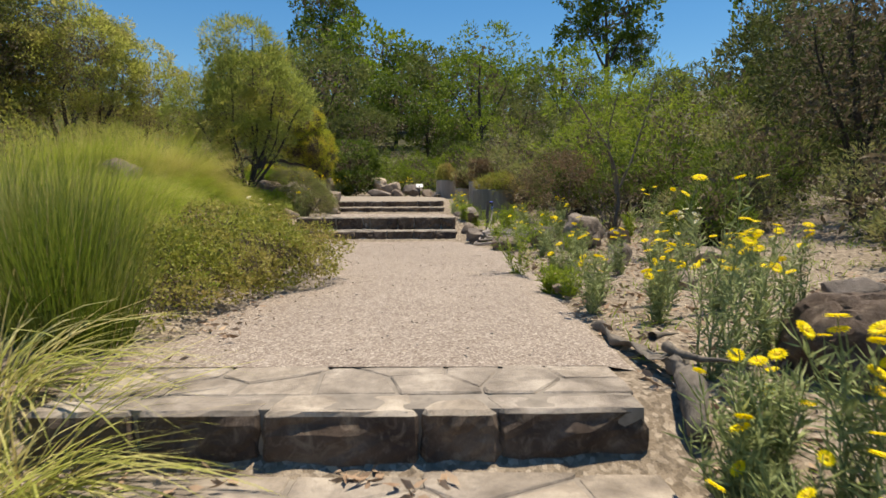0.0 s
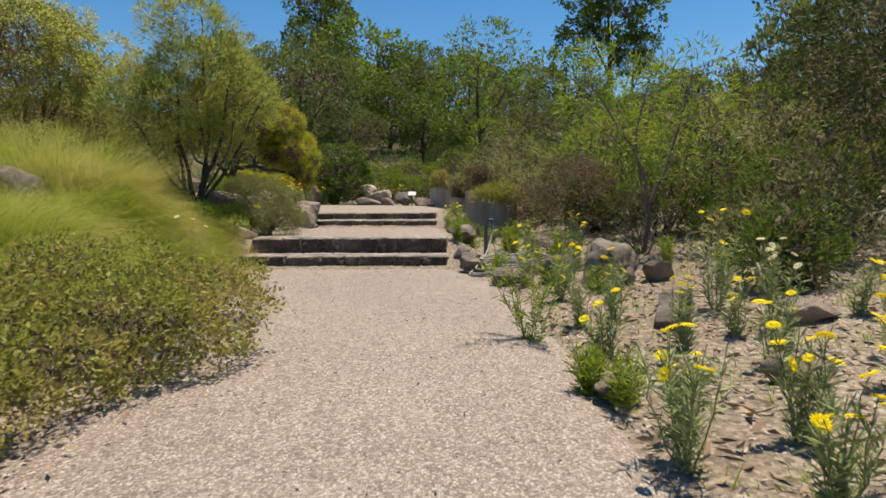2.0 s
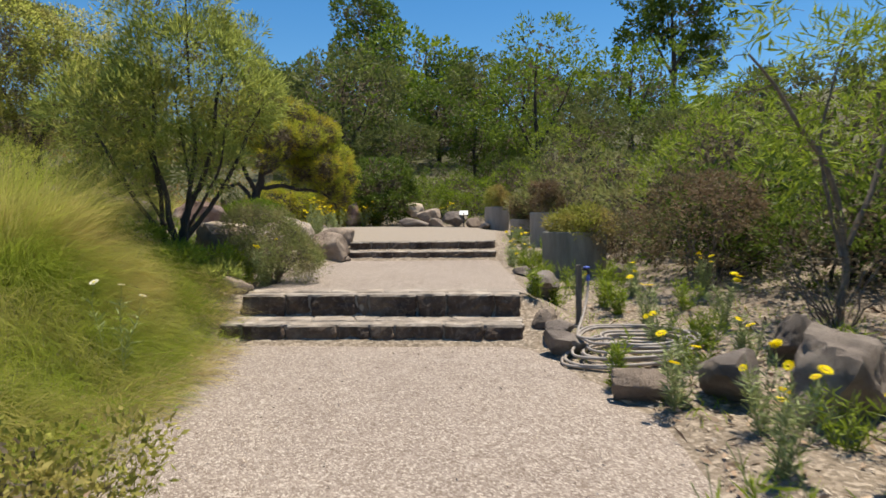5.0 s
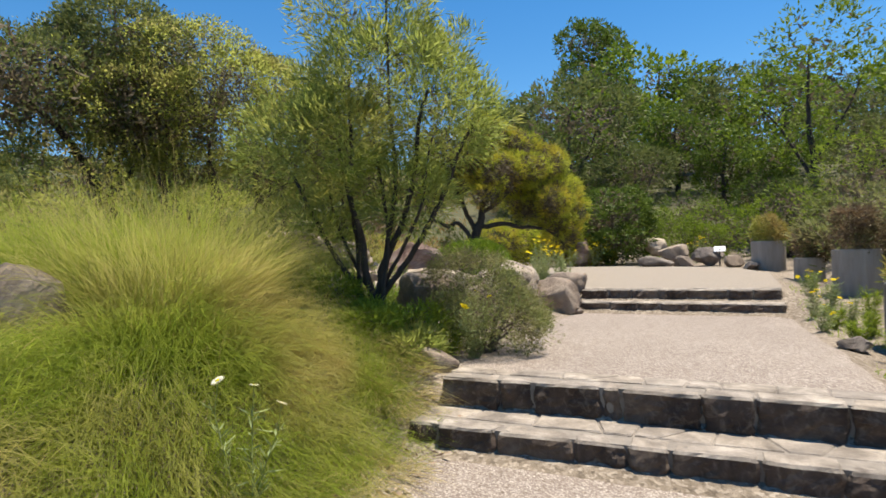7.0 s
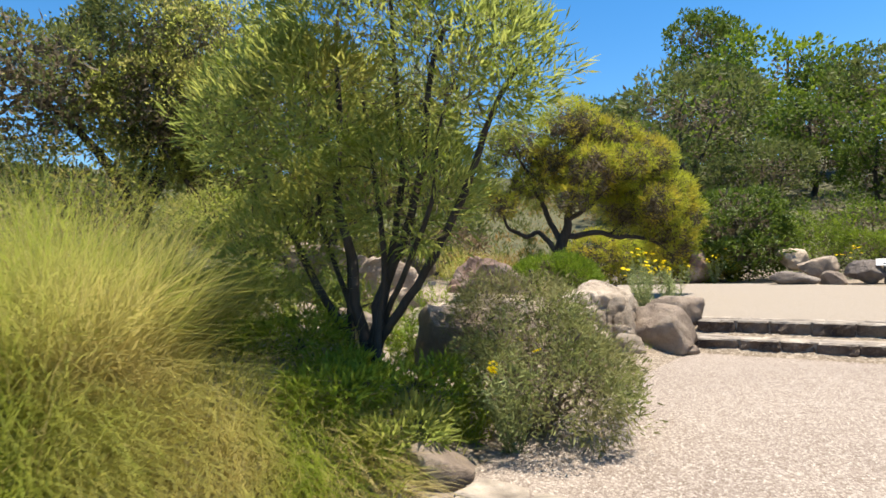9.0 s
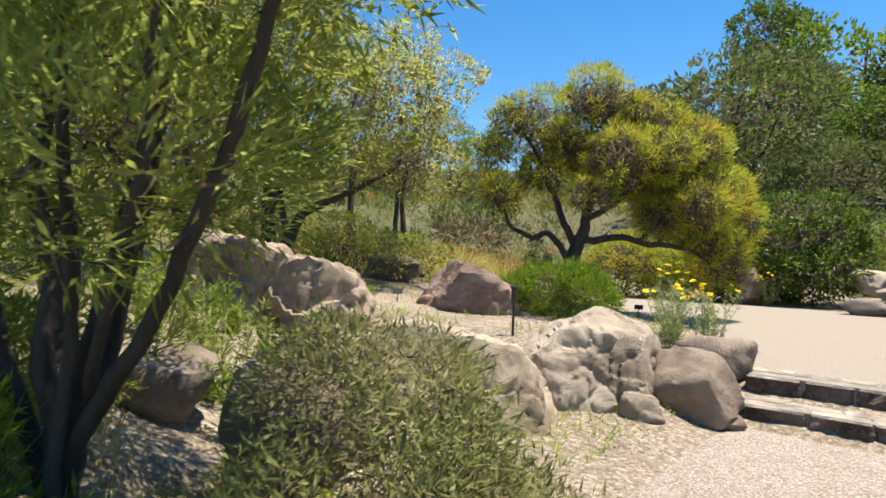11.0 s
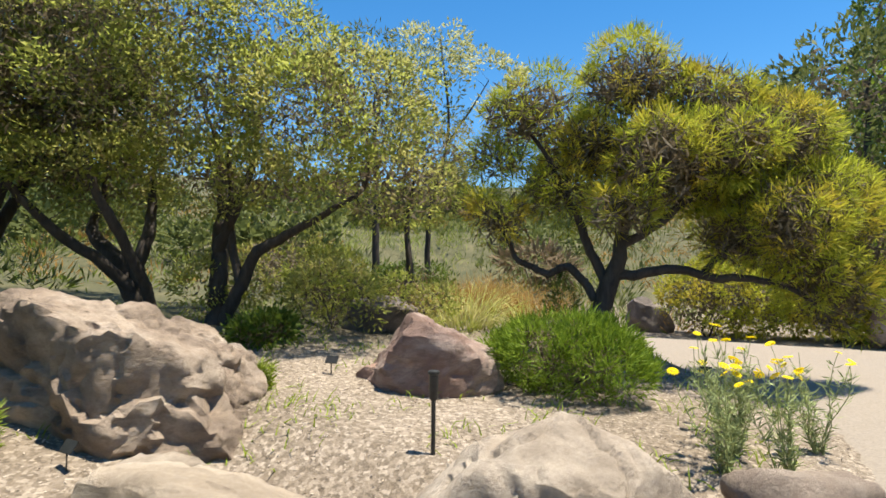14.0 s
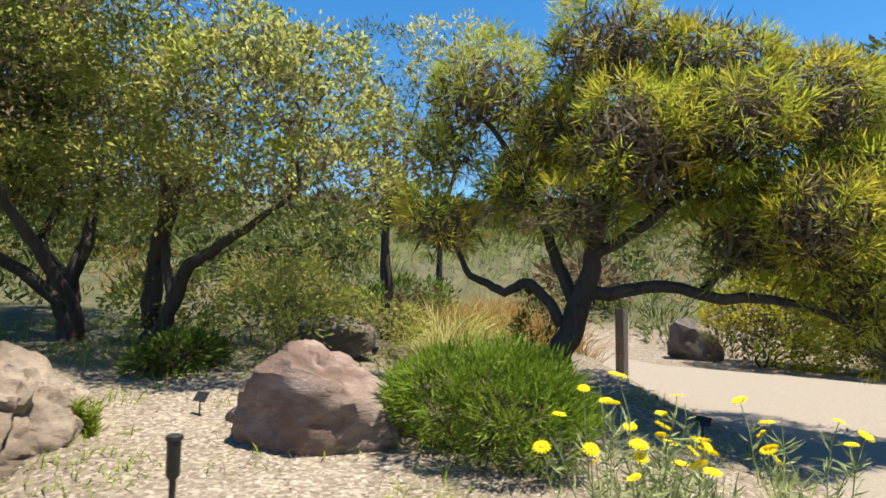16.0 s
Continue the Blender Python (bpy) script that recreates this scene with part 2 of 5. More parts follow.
M_RUST = leaf_material("rusty_grass", (0.24, 0.13, 0.035), (0.42, 0.27, 0.08), None, 0.6, 0.4)


# ---- mesh helpers ----
def mesh_of(name, verts, faces, mats, smooth=False, index=None):
    me = bpy.data.meshes.new(name)
    verts = np.asarray(verts, dtype=np.float32)
    if isinstance(faces, np.ndarray):
        n, k = faces.shape
        me.vertices.add(len(verts))
        me.vertices.foreach_set("co", verts.ravel())
        me.loops.add(n * k)
        me.loops.foreach_set("vertex_index", faces.astype(np.int32).ravel())
        me.polygons.add(n)
        me.polygons.foreach_set("loop_start", np.arange(0, n * k, k, dtype=np.int32))
        me.polygons.foreach_set("loop_total", np.full(n, k, dtype=np.int32))
    else:
        me.from_pydata([tuple(v) for v in verts], [], faces)
    for m in mats if isinstance(mats, (list, tuple)) else [mats]:
        me.materials.append(m)
    if index is not None:
        me.polygons.foreach_set("material_index", np.asarray(index, dtype=np.int32))
    if smooth:
        me.polygons.foreach_set("use_smooth", np.ones(len(me.polygons), dtype=bool))
    me.update(calc_edges=True)
    me.validate()
    return me


def part(parent, name, me, at=(0, 0, 0)):
    ob = new(name, me)
    ob.parent = parent
    ob.location = at
    return ob


def root(name, at, label, category, group="", kind=""):
    return tagged(root_empty(name, at), label, category, group, kind)


def root_empty(name, at):
    ob = new(name)
    ob.location = at
    ob.empty_display_size = 0.1
    return ob


def unit(a):
    return a / np.maximum(np.linalg.norm(a, axis=-1, keepdims=True), 1e-9)


def leaves(rng, pts, dirs, length, width, spread=0.35, face=None):
    """Diamond-shaped leaves, one quad each, at pts along dirs, turned towards face."""
    n = len(pts)
    d = unit(dirs + rng.normal(0, spread, (n, 3)))
    ref = rng.normal(0, 1, (n, 3)) + ([0.1, 0.2, 0.7] if face is None else 1.3 * face)
    side = unit(np.cross(d, ref))
    ln = (length * rng.uniform(0.65, 1.3, n))[:, None]
    wd = (width * rng.uniform(0.7, 1.25, n))[:, None]
    mid = pts + d * ln * 0.45
    nrm = np.cross(d, side)
    tip = pts + d * ln - nrm * ln * 0.12
    v = np.stack([pts, mid + side * wd / 2, tip, mid - side * wd / 2], 1).reshape(-1, 3)
    return v, np.arange(4 * n).reshape(n, 4)


def blades(rng, base, dirs, height, width, droop, seg=3):
    """Bent, tapering blades of grass."""
    n = len(base)
    d = unit(dirs)
    hgt = (height * rng.uniform(0.6, 1.25, n))[:, None]
    flat = d.copy()
    flat[:, 2] = 0
    flat = unit(flat + rng.normal(0, 0.15, (n, 3)) * [1, 1, 0])
    side = unit(np.cross(flat, [0, 0, 1.0]) + rng.normal(0, 0.4, (n, 3)))
    bend = (droop * rng.uniform(0.4, 1.5, n))[:, None]
    rows = []
    for i in range(seg + 1):
        s = i / seg
        c = base + d * hgt * s + (flat * 0.75 - np.array([0, 0, 1.0]) * 0.75) * hgt * bend * s * s
        w = width * (1 - s) ** 0.7 + 0.0006
        rows += [c - side * w / 2, c + side * w / 2]
    v = np.stack(rows, 1)
    k = 2 * (seg + 1)
    idx = np.arange(n)[:, None] * k
    f = np.concatenate([idx + np.array([[2 * i, 2 * i + 1, 2 * i + 3, 2 * i + 2]]) for i in range(seg)], 0)
    return v.reshape(-1, 3), f


def joined(items):
    vs, fs, ix, off = [], [], [], 0
    for v, f, m in items:
        vs.append(v)
        fs.append(f + off)
        ix.append(np.full(len(f), m))
        off += len(v)
    return np.concatenate(vs), np.concatenate(fs), np.concatenate(ix)


def tubes(lines, sides=6):
    """Tapering round limbs along polylines of (point, radius)."""
    vs, fs, off = [], [], 0
    ang = np.linspace(0, 2 * np.pi, sides, endpoint=False)
    for pts, rad in lines:
        p = np.asarray(pts, float)
        tan = unit(np.gradient(p, axis=0))
        ref = np.array([0.3, 0.9, 0.1])
        a = unit(np.cross(tan, ref))
        b = np.cross(tan, a)
        r = np.asarray(rad, float)[:, None, None]
        ring = p[:, None, :] + r * (np.cos(ang)[None, :, None] * a[:, None, :] + np.sin(ang)[None, :, None] * b[:, None, :])
        vs.append(ring.reshape(-1, 3))
        n = len(p)
        i, j = np.meshgrid(np.arange(n - 1), np.arange(sides), indexing="ij")
        q = np.stack([i * sides + j, i * sides + (j + 1) % sides, (i + 1) * sides + (j + 1) % sides, (i + 1) * sides + j], -1).reshape(-1, 4)
        fs.append(q + off)
        off += n * sides
    return np.concatenate(vs), np.concatenate(fs)


def limb(rng, a, b, r0, r1, n=6, wob=0.08, sag=0.0):
    """A crooked limb from a to b."""
    a, b = np.asarray(a, float), np.asarray(b, float)
    s = np.linspace(0, 1, n)[:, None]
    ln = np.linalg.norm(b - a)
    p = a + (b - a) * s
    w = rng.normal(0, 1, (n, 3)).cumsum(0) * ln * wob / math.sqrt(n)
    w -= w[-1] * s
    w[0] = 0
    p = p + w
    p[:, 2] += (np.sin(s * np.pi) * sag * ln)[:, 0]
    return p, r0 + (r1 - r0) * s[:, 0] ** 0.8


def lobed(rng, blobs, k, size=0.45):
    """Breaks the ellipsoids of a crown into billows: a smaller heart each, with k lobes on it."""
    out = []
    for c, r in blobs:
        c, r = np.asarray(c, float), np.asarray(r, float)
        out.append((c, r * 0.78))
        for _ in range(k):
            d = unit(rng.normal(0, 1, 3) + [0, 0, 0.25])
            out.append((c + d * r * 0.66, r * size * rng.uniform(0.7, 1.2)))
    return out


def clumps_in(rng, blobs, n, skin=0.55, hollow=0.42):
    """Clump centres near the skins of some ellipsoids (centre, radii), and the way out of each."""
    vol = np.array([b[1][0] * b[1][1] * b[1][2] for b in blobs]) ** 0.67
    out, ways = [], []
    for (c, r), k in zip(blobs, np.maximum(3, (n * vol / vol.sum()).astype(int))):
        m = 4 * k
        d = unit(rng.normal(0, 1, (m, 3)))
        d[:, 2] = np.where((d[:, 2] < -0.3) & (rng.random(m) < 0.6), -d[:, 2] * 0.7, d[:, 2])
        s = rng.uniform(skin, 1.0, (m, 1)) ** 0.5
        p = np.asarray(c) + d * s * np.asarray(r)
        deep_in = np.zeros(m, dtype=bool)
        for c2, r2 in blobs:
            deep_in |= (((p - c2) / r2) ** 2).sum(1) < hollow
        pick = np.concatenate([np.flatnonzero(~deep_in), np.flatnonzero(deep_in)[:k // 8]])[:k]
        out.append(p[pick])
        ways.append(unit(d[pick] / np.asarray(r)))
    return np.concatenate(out), np.concatenate(ways)


def foliage_at(rng, clumps, away, rad, per, length, width, up=0.3, out=1.0, spread=0.45, squash=0.7, shell=0.5):
    """Leaves round clump centres, pointing away from the clump and out of the crown."""
    n = len(clumps)
    rr = (rad * rng.uniform(0.55, 1.35, n)).repeat(per)[:, None]
    c, away = clumps.repeat(per, 0), away.repeat(per, 0)
    d = unit(rng.normal(0, 1, (n * per, 3)))
    keep = (d * away).sum(1) + rng.uniform(-0.2, 0.9, n * per) > -0.15
    d, c, rr, away = d[keep], c[keep], rr[keep], away[keep]
    rad_s = rng.uniform(shell, 1.0, (len(d), 1))
    p = c + d * rr * rad_s * [1, 1, squash]
    dirs = unit(d * out + away * 0.5 + np.array([0, 0, up]))
    return leaves(rng, p, dirs, length, width, spread, unit(d * 0.6 + away + [0, 0, 0.2]))


# ---- lie of the land ----
def lerp(y, pts):
    return float(np.interp(y, [p[0] for p in pts], [p[1] for p in pts]))


def smooth(a, b, x):
    s = min(1.0, max(0.0, (x - a) / (b - a)))
    return s * s * (3 - 2 * s)


LEVEL = [(-30, -0.6), (2.2, -0.24), (2.3, -0.02), (2.78, -0.02), (2.95, 0.215), (3.35, 0.238), (10.72, 0.40), (10.85, 0.56), (11.25, 0.58), (11.35, 0.79), (16.64, 0.78), (16.75, 0.93), (17.1, 0.95), (17.25, 1.12), (24, 1.34), (40, 2.0), (400, 8)]
LEFT = [(-30, -1.6), (5.2, -1.55), (7, -2.0), (9, -2.6), (16.5, -2.85), (18.2, -2.95), (19.4, -3.6), (20.4, -4.6), (21.4, -6.4), (22.2, -9), (23, -16), (400, -16)]
RIGHT = [(-30, 0.95), (9, 0.95), (10.7, 0.36), (16.6, 0.1), (18, 0.1), (21, 0.1), (23, -0.3), (400, -0.3)]


def path_level(y):
    return lerp(y, LEVEL)


def ground(x, y):
    base = path_level(y)
    z = base
    dl, dr = lerp(y, LEFT) - x, x - lerp(y, RIGHT)
    bed = lerp(y, [(-10, 0.0), (2, 0.25), (5, 0.75), (9, 1.25), (12, 1.3), (19, 1.32), (21.5, 1.42)]) + 0.09 * max(0.0, min(9.0, -4.5 - x))
    if dl > 0:
        z = base + (bed - base) * smooth(0, lerp(y, [(12.3, 1.5), (13.5, 4.8), (15.2, 4.8), (16.2, 1.6)]), dl)
    if dr > 0:
        flat = lerp(y, [(-10, -0.2), (2.5, 0.1), (4, 0.24), (10, 0.42), (17, 0.9), (24, 1.3), (40, 2.2)])
        z = base + (flat - base) * smooth(0, 0.5, dr) + 0.28 * smooth(0.3, 4.5, dr) + 0.05 * max(0, dr - 4)
    far = math.hypot(x + 2, y - 17)
    z += max(0.0, far - 12.5) * 0.22 * smooth(3, 18, y) * (1 - 0.55 * smooth(45, 120, far)) * (1.0 if far < 90 else 90 / far)
    z += 0.05 * noise.noise((x * 0.6, y * 0.6, 0)) * smooth(0, 1.2, max(dl, dr)) + 0.02 * noise.noise((x * 2.5, y * 2.5, 3)) * smooth(0, 0.5, max(dl, dr))
    return z - 0.03 * (1 - smooth(0.0, 0.15, max(dl, dr)))


def gz(x, y, sink=0.0):
    return (x, y, ground(x, y) - sink)


def build_ground():
    def axis(lo, hi, step, far):
        inner = list(np.arange(lo, hi + 1e-6, step))
        k, grow, lo_, hi_ = step, 1.28, lo, hi
        a, b = [], []
        while lo_ > -far:
            k *= grow
            lo_ -= k
            hi_ += k
            a.append(lo_)
            b.append(hi_)
        return np.array(a[::-1] + inner + b)
    xs, ys = axis(-12, 6, 0.22, 420), axis(0, 27, 0.22, 420)
    v = np.array([(x, y, ground(x, y)) for x in xs for y in ys])
    nx, ny = len(xs), len(ys)
    i, j = np.meshgrid(np.arange(nx - 1), np.arange(ny - 1), indexing="ij")
    f = np.stack([i * ny + j, (i + 1) * ny + j, (i + 1) * ny + j + 1, i * ny + j + 1], -1).reshape(-1, 4)
    tagged(new("ground", mesh_of("ground", v, f, M_MULCH, True)), "pale mulch garden beds and dry grassy hillside", "ground", kind="structure")


def strip(name, rows, label, mat=None):
    """A path: rows of (left end, right end), 24 cells across, slightly uneven."""
    v, n = [], 14
    for (x0, y0, z0), (x1, y1, z1) in rows:
        for k in range(n + 1):
            s = k / n
            x, y = x0 + (x1 - x0) * s, y0 + (y1 - y0) * s
            e = 0.06 * noise.noise((x * 2.3, y * 2.3, 7)) if k in (0, n) else 0
            v.append((x + e, y, z0 + (z1 - z0) * s + 0.008 * noise.noise((x, y, 1)) - (0.03 if k in (0, n) else 0)))
    m = n + 1
    f = np.array([(i * m + k, i * m + k + 1, (i + 1) * m + k + 1, (i + 1) * m + k) for i in range(len(rows) - 1) for k in range(n)])
    return tagged(new(name, mesh_of(name, v, f, mat or M_PATH, True)), label, "path", kind="structure")


build_ground()
ys1 = np.linspace(3.40, 10.80, 40)
strip("path_1", [((lerp(y, LEFT) - 0.15, y, 0.235 + 0.022 * (y - 3.15)), (lerp(y, RIGHT) + 0.05, y, 0.235 + 0.022 * (y - 3.15))) for y in ys1], "beige exposed-aggregate footpath between planted beds")
ys2 = np.linspace(11.60, 16.70, 28)
strip("path_2", [((lerp(y, LEFT) - 0.1, y, 0.80 - 0.003 * (y - 11.6)), (lerp(y, RIGHT) + 0.05, y, 0.80 - 0.003 * (y - 11.6))) for y in ys2], "beige exposed-aggregate landing between two flights")
FRONT = [(-16, 24.0), (-8.5, 22.0), (-6.15, 21.3), (-4.5, 20.3), (-3.4, 19.0), (-2.9, 17.55), (0.1, 17.55)]
BACK = [(-16, 26), (-8.3, 23.6), (-6, 24.2), (-3.3, 24.6), (-1.5, 24.0), (-0.5, 23.2), (0.1, 21.0)]
strip("path_3", mat=M_PALEPATH, rows=[((x, lerp(x, BACK), path_level(lerp(x, BACK)) + 0.012), (x, lerp(x, FRONT), path_level(lerp(x, FRONT)) + 0.012)) for x in np.linspace(-16, 0.1, 60)], label="pale upper path turning behind the trees")


# ---- stone steps ----
def rough_block(poly, z0, z1, cuts, rough, seed, mats, bevel=0.018, chip=0.0):
    """A hewn stone on a cornered plan: an even top, hewn sides, chipped upper edges."""
    bm = bmesh.new()
    lo = [bm.verts.new((x, y, z0)) for x, y in poly]
    hi = [bm.verts.new((x, y, z1)) for x, y in poly]
    bm.faces.new(lo[::-1])
    bm.faces.new(hi)
    k = len(poly)
    for i in range(k):
        bm.faces.new((lo[i], lo[(i + 1) % k], hi[(i + 1) % k], hi[i]))
    bmesh.ops.bevel(bm, geom=bm.edges[:], offset=bevel, segments=1, affect="EDGES", clamp_overlap=True)
    bmesh.ops.subdivide_edges(bm, edges=[e for e in bm.edges if e.calc_length() > 0.06], cuts=cuts, use_grid_fill=True)
    bm.normal_update()
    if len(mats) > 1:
        # all but upward faces get the darker colour: dirt and side shade painted in
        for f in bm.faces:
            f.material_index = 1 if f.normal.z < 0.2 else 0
    for v in bm.verts:
        p = v.co * 7 + Vector((seed * 3.1, seed * 1.7, 0))
        even = 1 - 0.85 * max(0.0, v.normal.z)
        push = noise.noise(p) * rough + noise.noise(p * 2.7) * rough * 0.6 + noise.noise(p * 6) * rough * 0.3
        near_top = max(0.0, 1 - (z1 - v.co.z) / 0.10)
        push -= chip * near_top * max(0.0, noise.noise(p * 1.3 + Vector((5, 5, 5))) + 0.1)
        v.co += v.normal * push * even
        v.co.z -= chip * 0.4 * near_top * max(0.0, noise.noise(p * 0.9)) * (1 - even * 0.5)
    me = bpy.data.meshes.new("stone")
    bm.to_mesh(me)
    bm.free()
    for m in mats:
        me.materials.append(m)
    return me


def crazy_paving(rng, x0, x1, y0, y1, nx, ny, gap):
    """Irregular many-cornered stones that fill a rectangle, with joints between."""
    sx, sy = (x1 - x0) / nx, (y1 - y0) / ny
    seeds = [(x0 + sx * (i + .5 + (0.5 if j % 2 else 0) + rng.uniform(-.42, .42)), y0 + sy * (j + .5 + rng.uniform(-.34, .34))) for i in range(nx) for j in range(ny)]
    seeds = [p for p in seeds if p[0] < x1 and rng.random() < 0.88]
    out = []
    for a in seeds:
        poly = [(x0, y0 + rng.uniform(-.01, .01)), (x1, y0 + rng.uniform(-.01, .01)), (x1, y1), (x0, y1)]
        for b in seeds:
            if b is a:
                continue
            nx_, ny_ = b[0] - a[0], b[1] - a[1]
            ln = math.hypot(nx_, ny_)
            lim = (nx_ * (a[0] + b[0]) + ny_ * (a[1] + b[1])) / 2 - ln * gap / 2
            cut = []
            for p, q in zip(poly, poly[1:] + poly[:1]):
                dp, dq = nx_ * p[0] + ny_ * p[1] - lim, nx_ * q[0] + ny_ * q[1] - lim
                if dp <= 0:
                    cut.append(p)
                if dp * dq < 0:
                    s = dp / (dp - dq)
                    cut.append((p[0] + (q[0] - p[0]) * s, p[1] + (q[1] - p[1]) * s))
            poly = cut
            if len(poly) < 3:
                break
        poly = [p for p, q in zip(poly, poly[1:] + poly[:1]) if math.hypot(p[0] - q[0], p[1] - q[1]) > 0.025]
        if len(poly) >= 3:
            out.append(poly)
    return out


def stone_step(x0, x1, y, z0, z1, deep, seed, label, pieces=6, lip=0.022, cuts=7):
    rng = np.random.default_rng(seed)
    body = mesh_of("mortar", [(a, b, c) for c in (z0 - 0.15, z1 - 0.007) for a, b in ((x0 + .02, y + .03), (x1 - .02, y + .03), (x1 - .02, y + deep), (x0 + .02, y + deep))],
                   [(3, 2, 1, 0), (4, 5, 6, 7), (0, 1, 5, 4), (1, 2, 6, 5), (2, 3, 7, 6), (3, 0, 4, 7)], M_MORTAR)
    step = tagged(new("stone_step", body), label, "step", "stone steps of the path", "structure")
    cut = np.sort(np.linspace(x0, x1, pieces + 1) + np.r_[0, rng.uniform(-0.13, 0.13, pieces - 1), 0])
    front = 0.2
    back = cut + np.r_[0, rng.uniform(-0.07, 0.07, pieces - 1), 0]
    for a, b, a2, b2 in zip(cut[:-1], cut[1:], back[:-1], back[1:]):
        o = rng.uniform(-0.025, 0.015)
        # one block: pale top, sides coloured darker for dirt and for their shade
        me = rough_block([(a + .007, y + o), (b - .007, y + o + rng.uniform(-.02, .02)), (b2 - .007, y + front + rng.uniform(-.05, .02)), (a2 + .007, y + front + rng.uniform(-.05, .02))], z0 - 0.1, z1 + rng.uniform(-.008, .006), cuts, 0.03, rng.uniform(0, 90), [M_CAP, M_ROCK_STEPSHADE], 0.018, 0.03)
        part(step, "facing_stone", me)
    for plan in crazy_paving(rng, x0, x1, y + front + .01, y + deep - 0.02, pieces + 2, 2 if deep > 0.6 else 1, 0.013):
        me = rough_block(plan, z1 - lip - rng.uniform(0, .015), z1 + rng.uniform(-.004, .006), 2, 0.016, rng.uniform(0, 90), [M_CAP], 0.009)
        part(step, "paving_stone", me)
    return step


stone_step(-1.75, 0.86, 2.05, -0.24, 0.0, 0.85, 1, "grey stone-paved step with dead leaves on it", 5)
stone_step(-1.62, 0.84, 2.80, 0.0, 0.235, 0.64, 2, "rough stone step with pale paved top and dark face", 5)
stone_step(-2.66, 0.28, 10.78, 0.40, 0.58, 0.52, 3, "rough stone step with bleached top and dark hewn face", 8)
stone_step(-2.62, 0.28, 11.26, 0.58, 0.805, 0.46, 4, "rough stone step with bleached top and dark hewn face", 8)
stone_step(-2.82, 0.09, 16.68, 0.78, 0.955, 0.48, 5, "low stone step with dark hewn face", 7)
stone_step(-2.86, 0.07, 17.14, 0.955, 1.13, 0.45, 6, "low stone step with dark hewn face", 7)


# ---- rocks ----
def rock(name, at, size, seed, mat, label, turn=0.0, facets=14, rough=0.07, sub=4, tilt=0.0, group="", cut=(0.5, 0.8), boxy=2.0, ledge=0.0, craggy=0.03):
    """A boulder: a ball cut by random planes, then weathered."""
    rng = np.random.default_rng(seed)
    bm = bmesh.new()
    bmesh.ops.create_icosphere(bm, subdivisions=sub, radius=1.0)
    nrm = unit(rng.normal(0, 1, (facets, 3)) * [1, 1, 0.8])
    off = rng.uniform(cut[0], cut[1], facets)
    top = np.array([[rng.normal(0, .2), rng.normal(0, .2), 1]])
    nrm, off = np.concatenate([nrm, unit(top)]), np.r_[off, cut[1] * 0.92]
    half = np.asarray(size) / 2
    grain = 2.4 / max(0.5, max(size)) ** 0.5
    for v in bm.verts:
        d = np.array(v.co.normalized())
        c = nrm @ d
        lim = np.where(c > 0.05, off / np.maximum(c, 0.05), 9)
        r = min((np.abs(d) ** boxy).sum() ** (-1 / boxy), -np.log(np.exp(-60 * np.minimum(lim, 1.6)).sum() + 1e-30) / 60)
        q = Vector(d * r * half) * grain + Vector((seed, seed * 0.7, seed * 1.3))
        q += 0.25 * Vector((noise.noise(q * 1.7), noise.noise(q * 1.7 + Vector((9, 0, 0))), noise.noise(q * 1.7 + Vector((0, 9, 0)))))
        for scale, deep in ((1.0, 1.0), (2.3, 0.55)):
            far, cell = noise.voronoi(q * scale)
            r += rough * deep * (1.1 * noise.noise(cell[0] * 5.3) - 0.45 * max(0.0, 1 - (far[1] - far[0]) / 0.16))
        lay = q.z * 1.9 + q.x * 0.5 + 0.9 * noise.noise(q * 0.8)
        r += ledge * ((lay - math.floor(lay)) ** 2 - 0.4) * (0.4 + noise.noise(q * 0.6 + Vector((3, 3, 3))))
        w = Vector(d * r * half) + Vector((seed, seed * 0.7, seed * 1.3))
        crag = 0.5 - abs(noise.noise(w * 2.6)) + 0.5 * (0.5 - abs(noise.noise(w * 6.1))) + 0.3 * noise.noise(w * 14) + 0.2 * noise.noise(w * 31)
        r += rough * 0.35 * noise.fractal(q * 1.2, 0.9, 2.1, 4) + craggy * (crag - 0.5) / max(half)
        v.co = Vector(d * r)
    if sub > 5:
        bmesh.ops.delete(bm, geom=[v for v in bm.verts if v.co.z < -0.45], context="VERTS")
    me = bpy.data.meshes.new(name)
    bm.to_mesh(me)
    bm.free()
    me.transform(Matrix.Diagonal((*[s / 2 for s in size], 1)))
    me.transform(Matrix.Rotation(radians(tilt), 4, "X"))
    me.transform(Matrix.Rotation(radians(turn), 4, "Z"))
    me.materials.append(mat)
    me.polygons.foreach_set("use_smooth", np.ones(len(me.polygons), dtype=bool))
    me.set_sharp_from_angle(angle=radians(38))
    ob = new(name, me)
    ob.location = at
    return tagged(ob, label, "rock", group)


rock("boulder", (-6.72, 15.15, 1.2), (3.0, 2.15, 2.5), 12, M_PINK, "large pinkish sandstone boulder, cracked and pitted", 47, 30, 0.085, 6, cut=(0.62, 0.9), boxy=2.4, ledge=0.05, craggy=0.075)
rock("boulder", (-6.02, 17.2, 1.45), (1.35, 1.3, 1.45), 23, M_PURPLE, "purple-brown rounded boulder with a smooth pale cap", 205, 14, 0.07, 5, 10, cut=(0.6, 0.95), boxy=2.1, ledge=0.05, craggy=0.05)
rock("boulder", (-6.35, 16.95, 1.42), (0.6, 0.5, 0.5), 31, M_PURPLE, "small purple-brown rock leaning on a boulder", 60)
